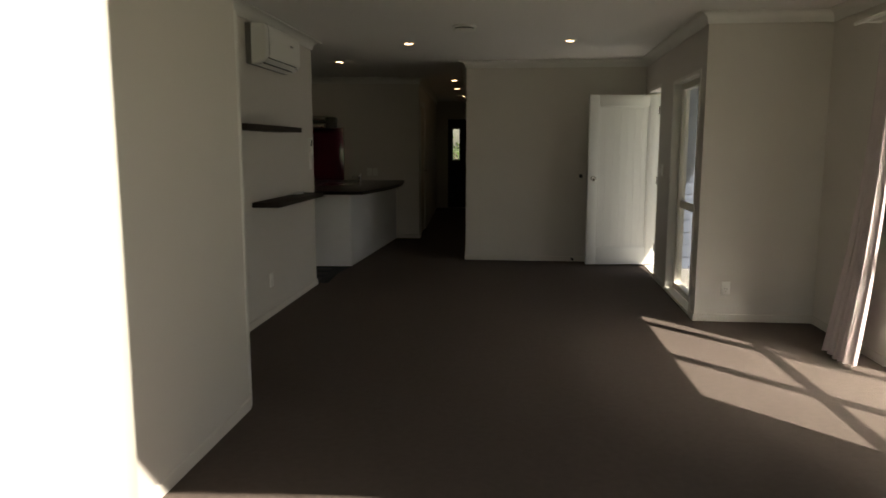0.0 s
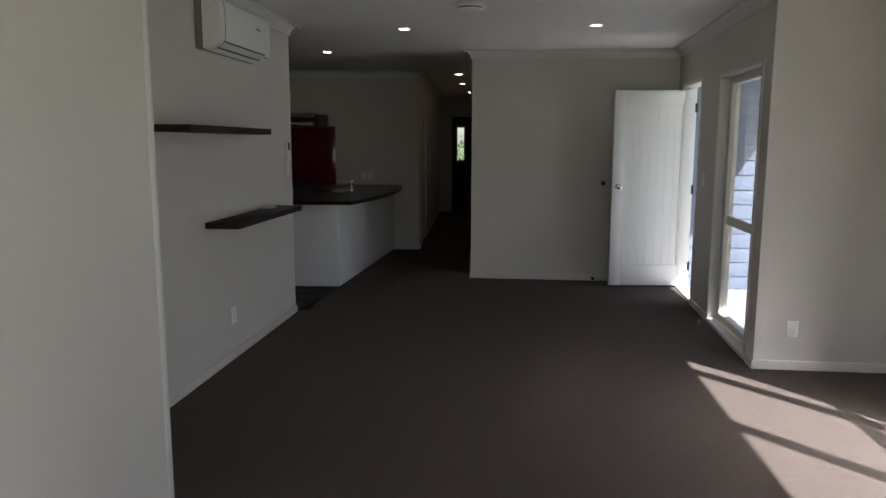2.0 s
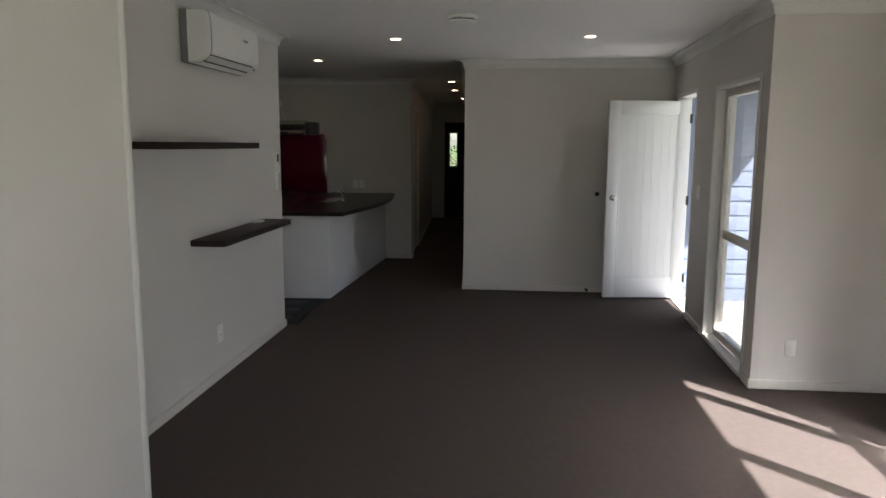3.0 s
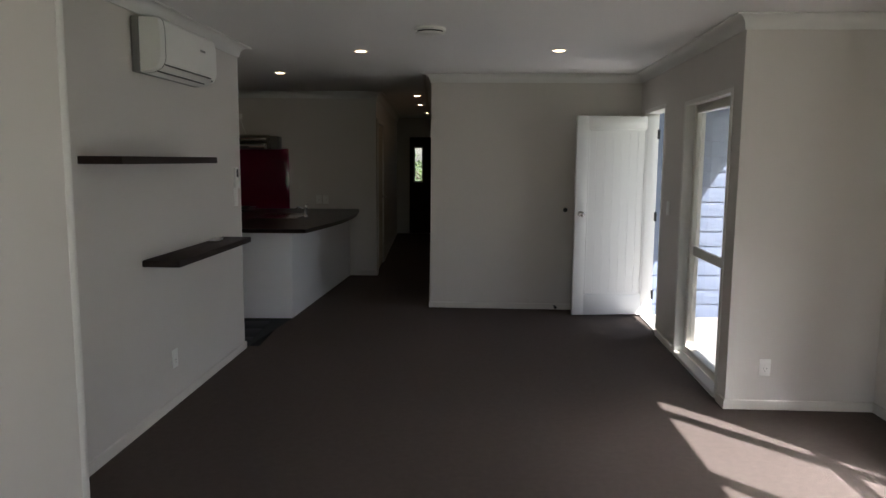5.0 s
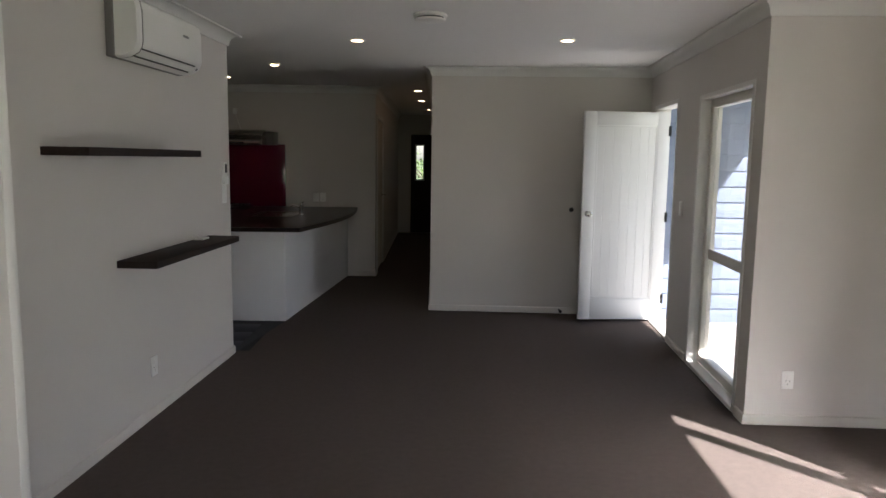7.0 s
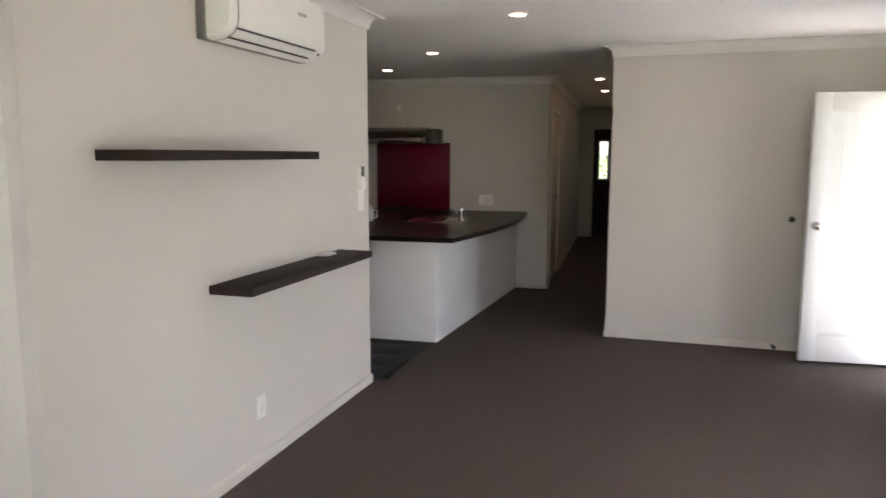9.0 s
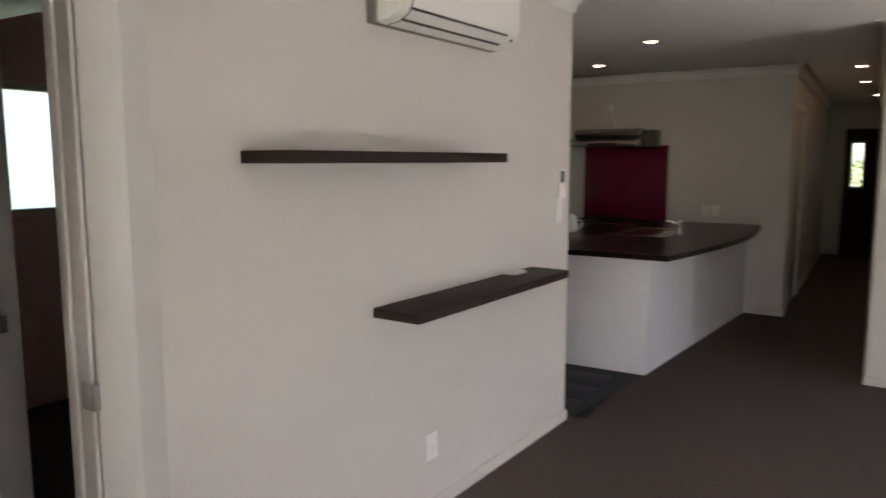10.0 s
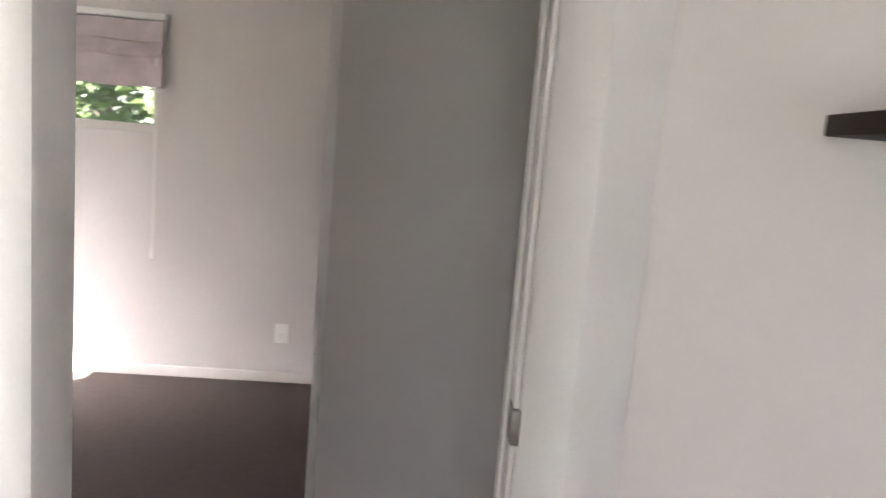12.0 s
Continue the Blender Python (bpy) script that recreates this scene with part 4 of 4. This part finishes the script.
# ---- outside ----
house = thing("garage_wall", "blue-grey weatherboard wall of the neighbouring wing", "house wall")
part("backing", boxes((3.80, 9.2, 8.50, 8.65, -0.20, 3.0)), BOARD, house)
pitch = 0.155
mesh = None
for i in range(20):
    z = -0.11 + i * pitch
    if mesh is None:
        bm = bmesh.new()
        sec = [(0.0, 0.0), (-0.026, 0.0), (-0.028, 0.006), (-0.010, pitch + 0.012), (0.0, pitch + 0.012)]
        a, b = [[bm.verts.new((x, y, q)) for y, q in sec] for x in (0.0, 5.45)]
        for k in range(5):
            bm.faces.new((a[k], a[(k + 1) % 5], b[(k + 1) % 5], b[k]))
        bm.faces.new(a)
        bm.faces.new(b[::-1])
        mesh = mesh_of("weatherboard", bm, BOARD)
    ob = new("weatherboard", mesh)
    ob.parent = house
    ob.location = (3.80, 8.499, z)


def bush(x, y, z, height, spread, n, seed):
    """A tapered trunk, a few limbs and a crown of many small leaves."""
    rnd = random.Random(seed)
    t = thing("tree", "leafy green garden tree outside the window", "tree", "garden trees", pose(x, y, z))
    bm = bmesh.new()
    tube(bm, (0, 0, 0), (0.05, 0, height * 0.55), 0.07, 0.04, 10)
    limbs = []
    for i in range(7):
        a = i * 0.9
        p = Vector((0.05, 0, height * (0.25 + 0.05 * i)))
        q = p + Vector((math.cos(a) * spread * 0.6, math.sin(a) * spread * 0.6, height * 0.22))
        tube(bm, p, q, 0.03, 0.012, 7)
        limbs.append(q)
    part("trunk", bm, BARK, t)
    bm = bmesh.new()
    clumps = [(q + Vector([rnd.uniform(-0.4, 0.4) * spread for _ in range(3)]), rnd.uniform(0.25, 0.45) * spread) for q in limbs for _ in range(4)]
    for i in range(n):
        c, r = clumps[rnd.randrange(len(clumps))]
        d = Vector((rnd.gauss(0, 1), rnd.gauss(0, 1), rnd.gauss(0, 1))).normalized() * r * rnd.uniform(0.5, 1.0) ** 0.5
        m = Matrix.Translation(c + d) @ Euler((rnd.uniform(0, 6.3), rnd.uniform(0, 6.3), rnd.uniform(0, 6.3))).to_matrix().to_4x4()
        s = rnd.uniform(0.05, 0.10)
        v = [bm.verts.new(m @ Vector(p)) for p in ((0, -s, 0), (s * 0.45, 0, s * 0.12), (0, s, 0), (-s * 0.45, 0, s * 0.12))]
        bm.faces.new(v)
    me = bpy.data.meshes.new("crown")
    bm.to_mesh(me)
    bm.free()
    me.materials.append(LEAF)
    ob = new("crown", me)
    ob.parent = t


bush(-6.2, 0.9, -0.2, 3.2, 1.3, 3500, 11)
bush(-6.6, 2.9, -0.2, 3.0, 1.2, 3000, 12)
bush(-6.4, 7.6, -0.2, 1.7, 1.2, 3000, 13)
bush(1.3, 23.0, -0.2, 2.4, 1.1, 240, 14)

# kitchen floor tiles, laid on the grout bed
tile_mesh = mesh_of("tile", boxes((-0.147, 0.147, -0.147, 0.147, 0.0, 0.008), bevel=0.0015), TILE)
for i in range(11):
    for j in range(12):
        x, y = -0.16 - i * 0.30, 6.98 + j * 0.30
        if x - 0.15 < -2.9 or (y > 7.75 and x > -0.75) or y > KIT_Y - 0.8:
            continue
        ob = new("tile", tile_mesh)
        ob.parent = kfloor
        ob.location = (x, y, 0.0025)
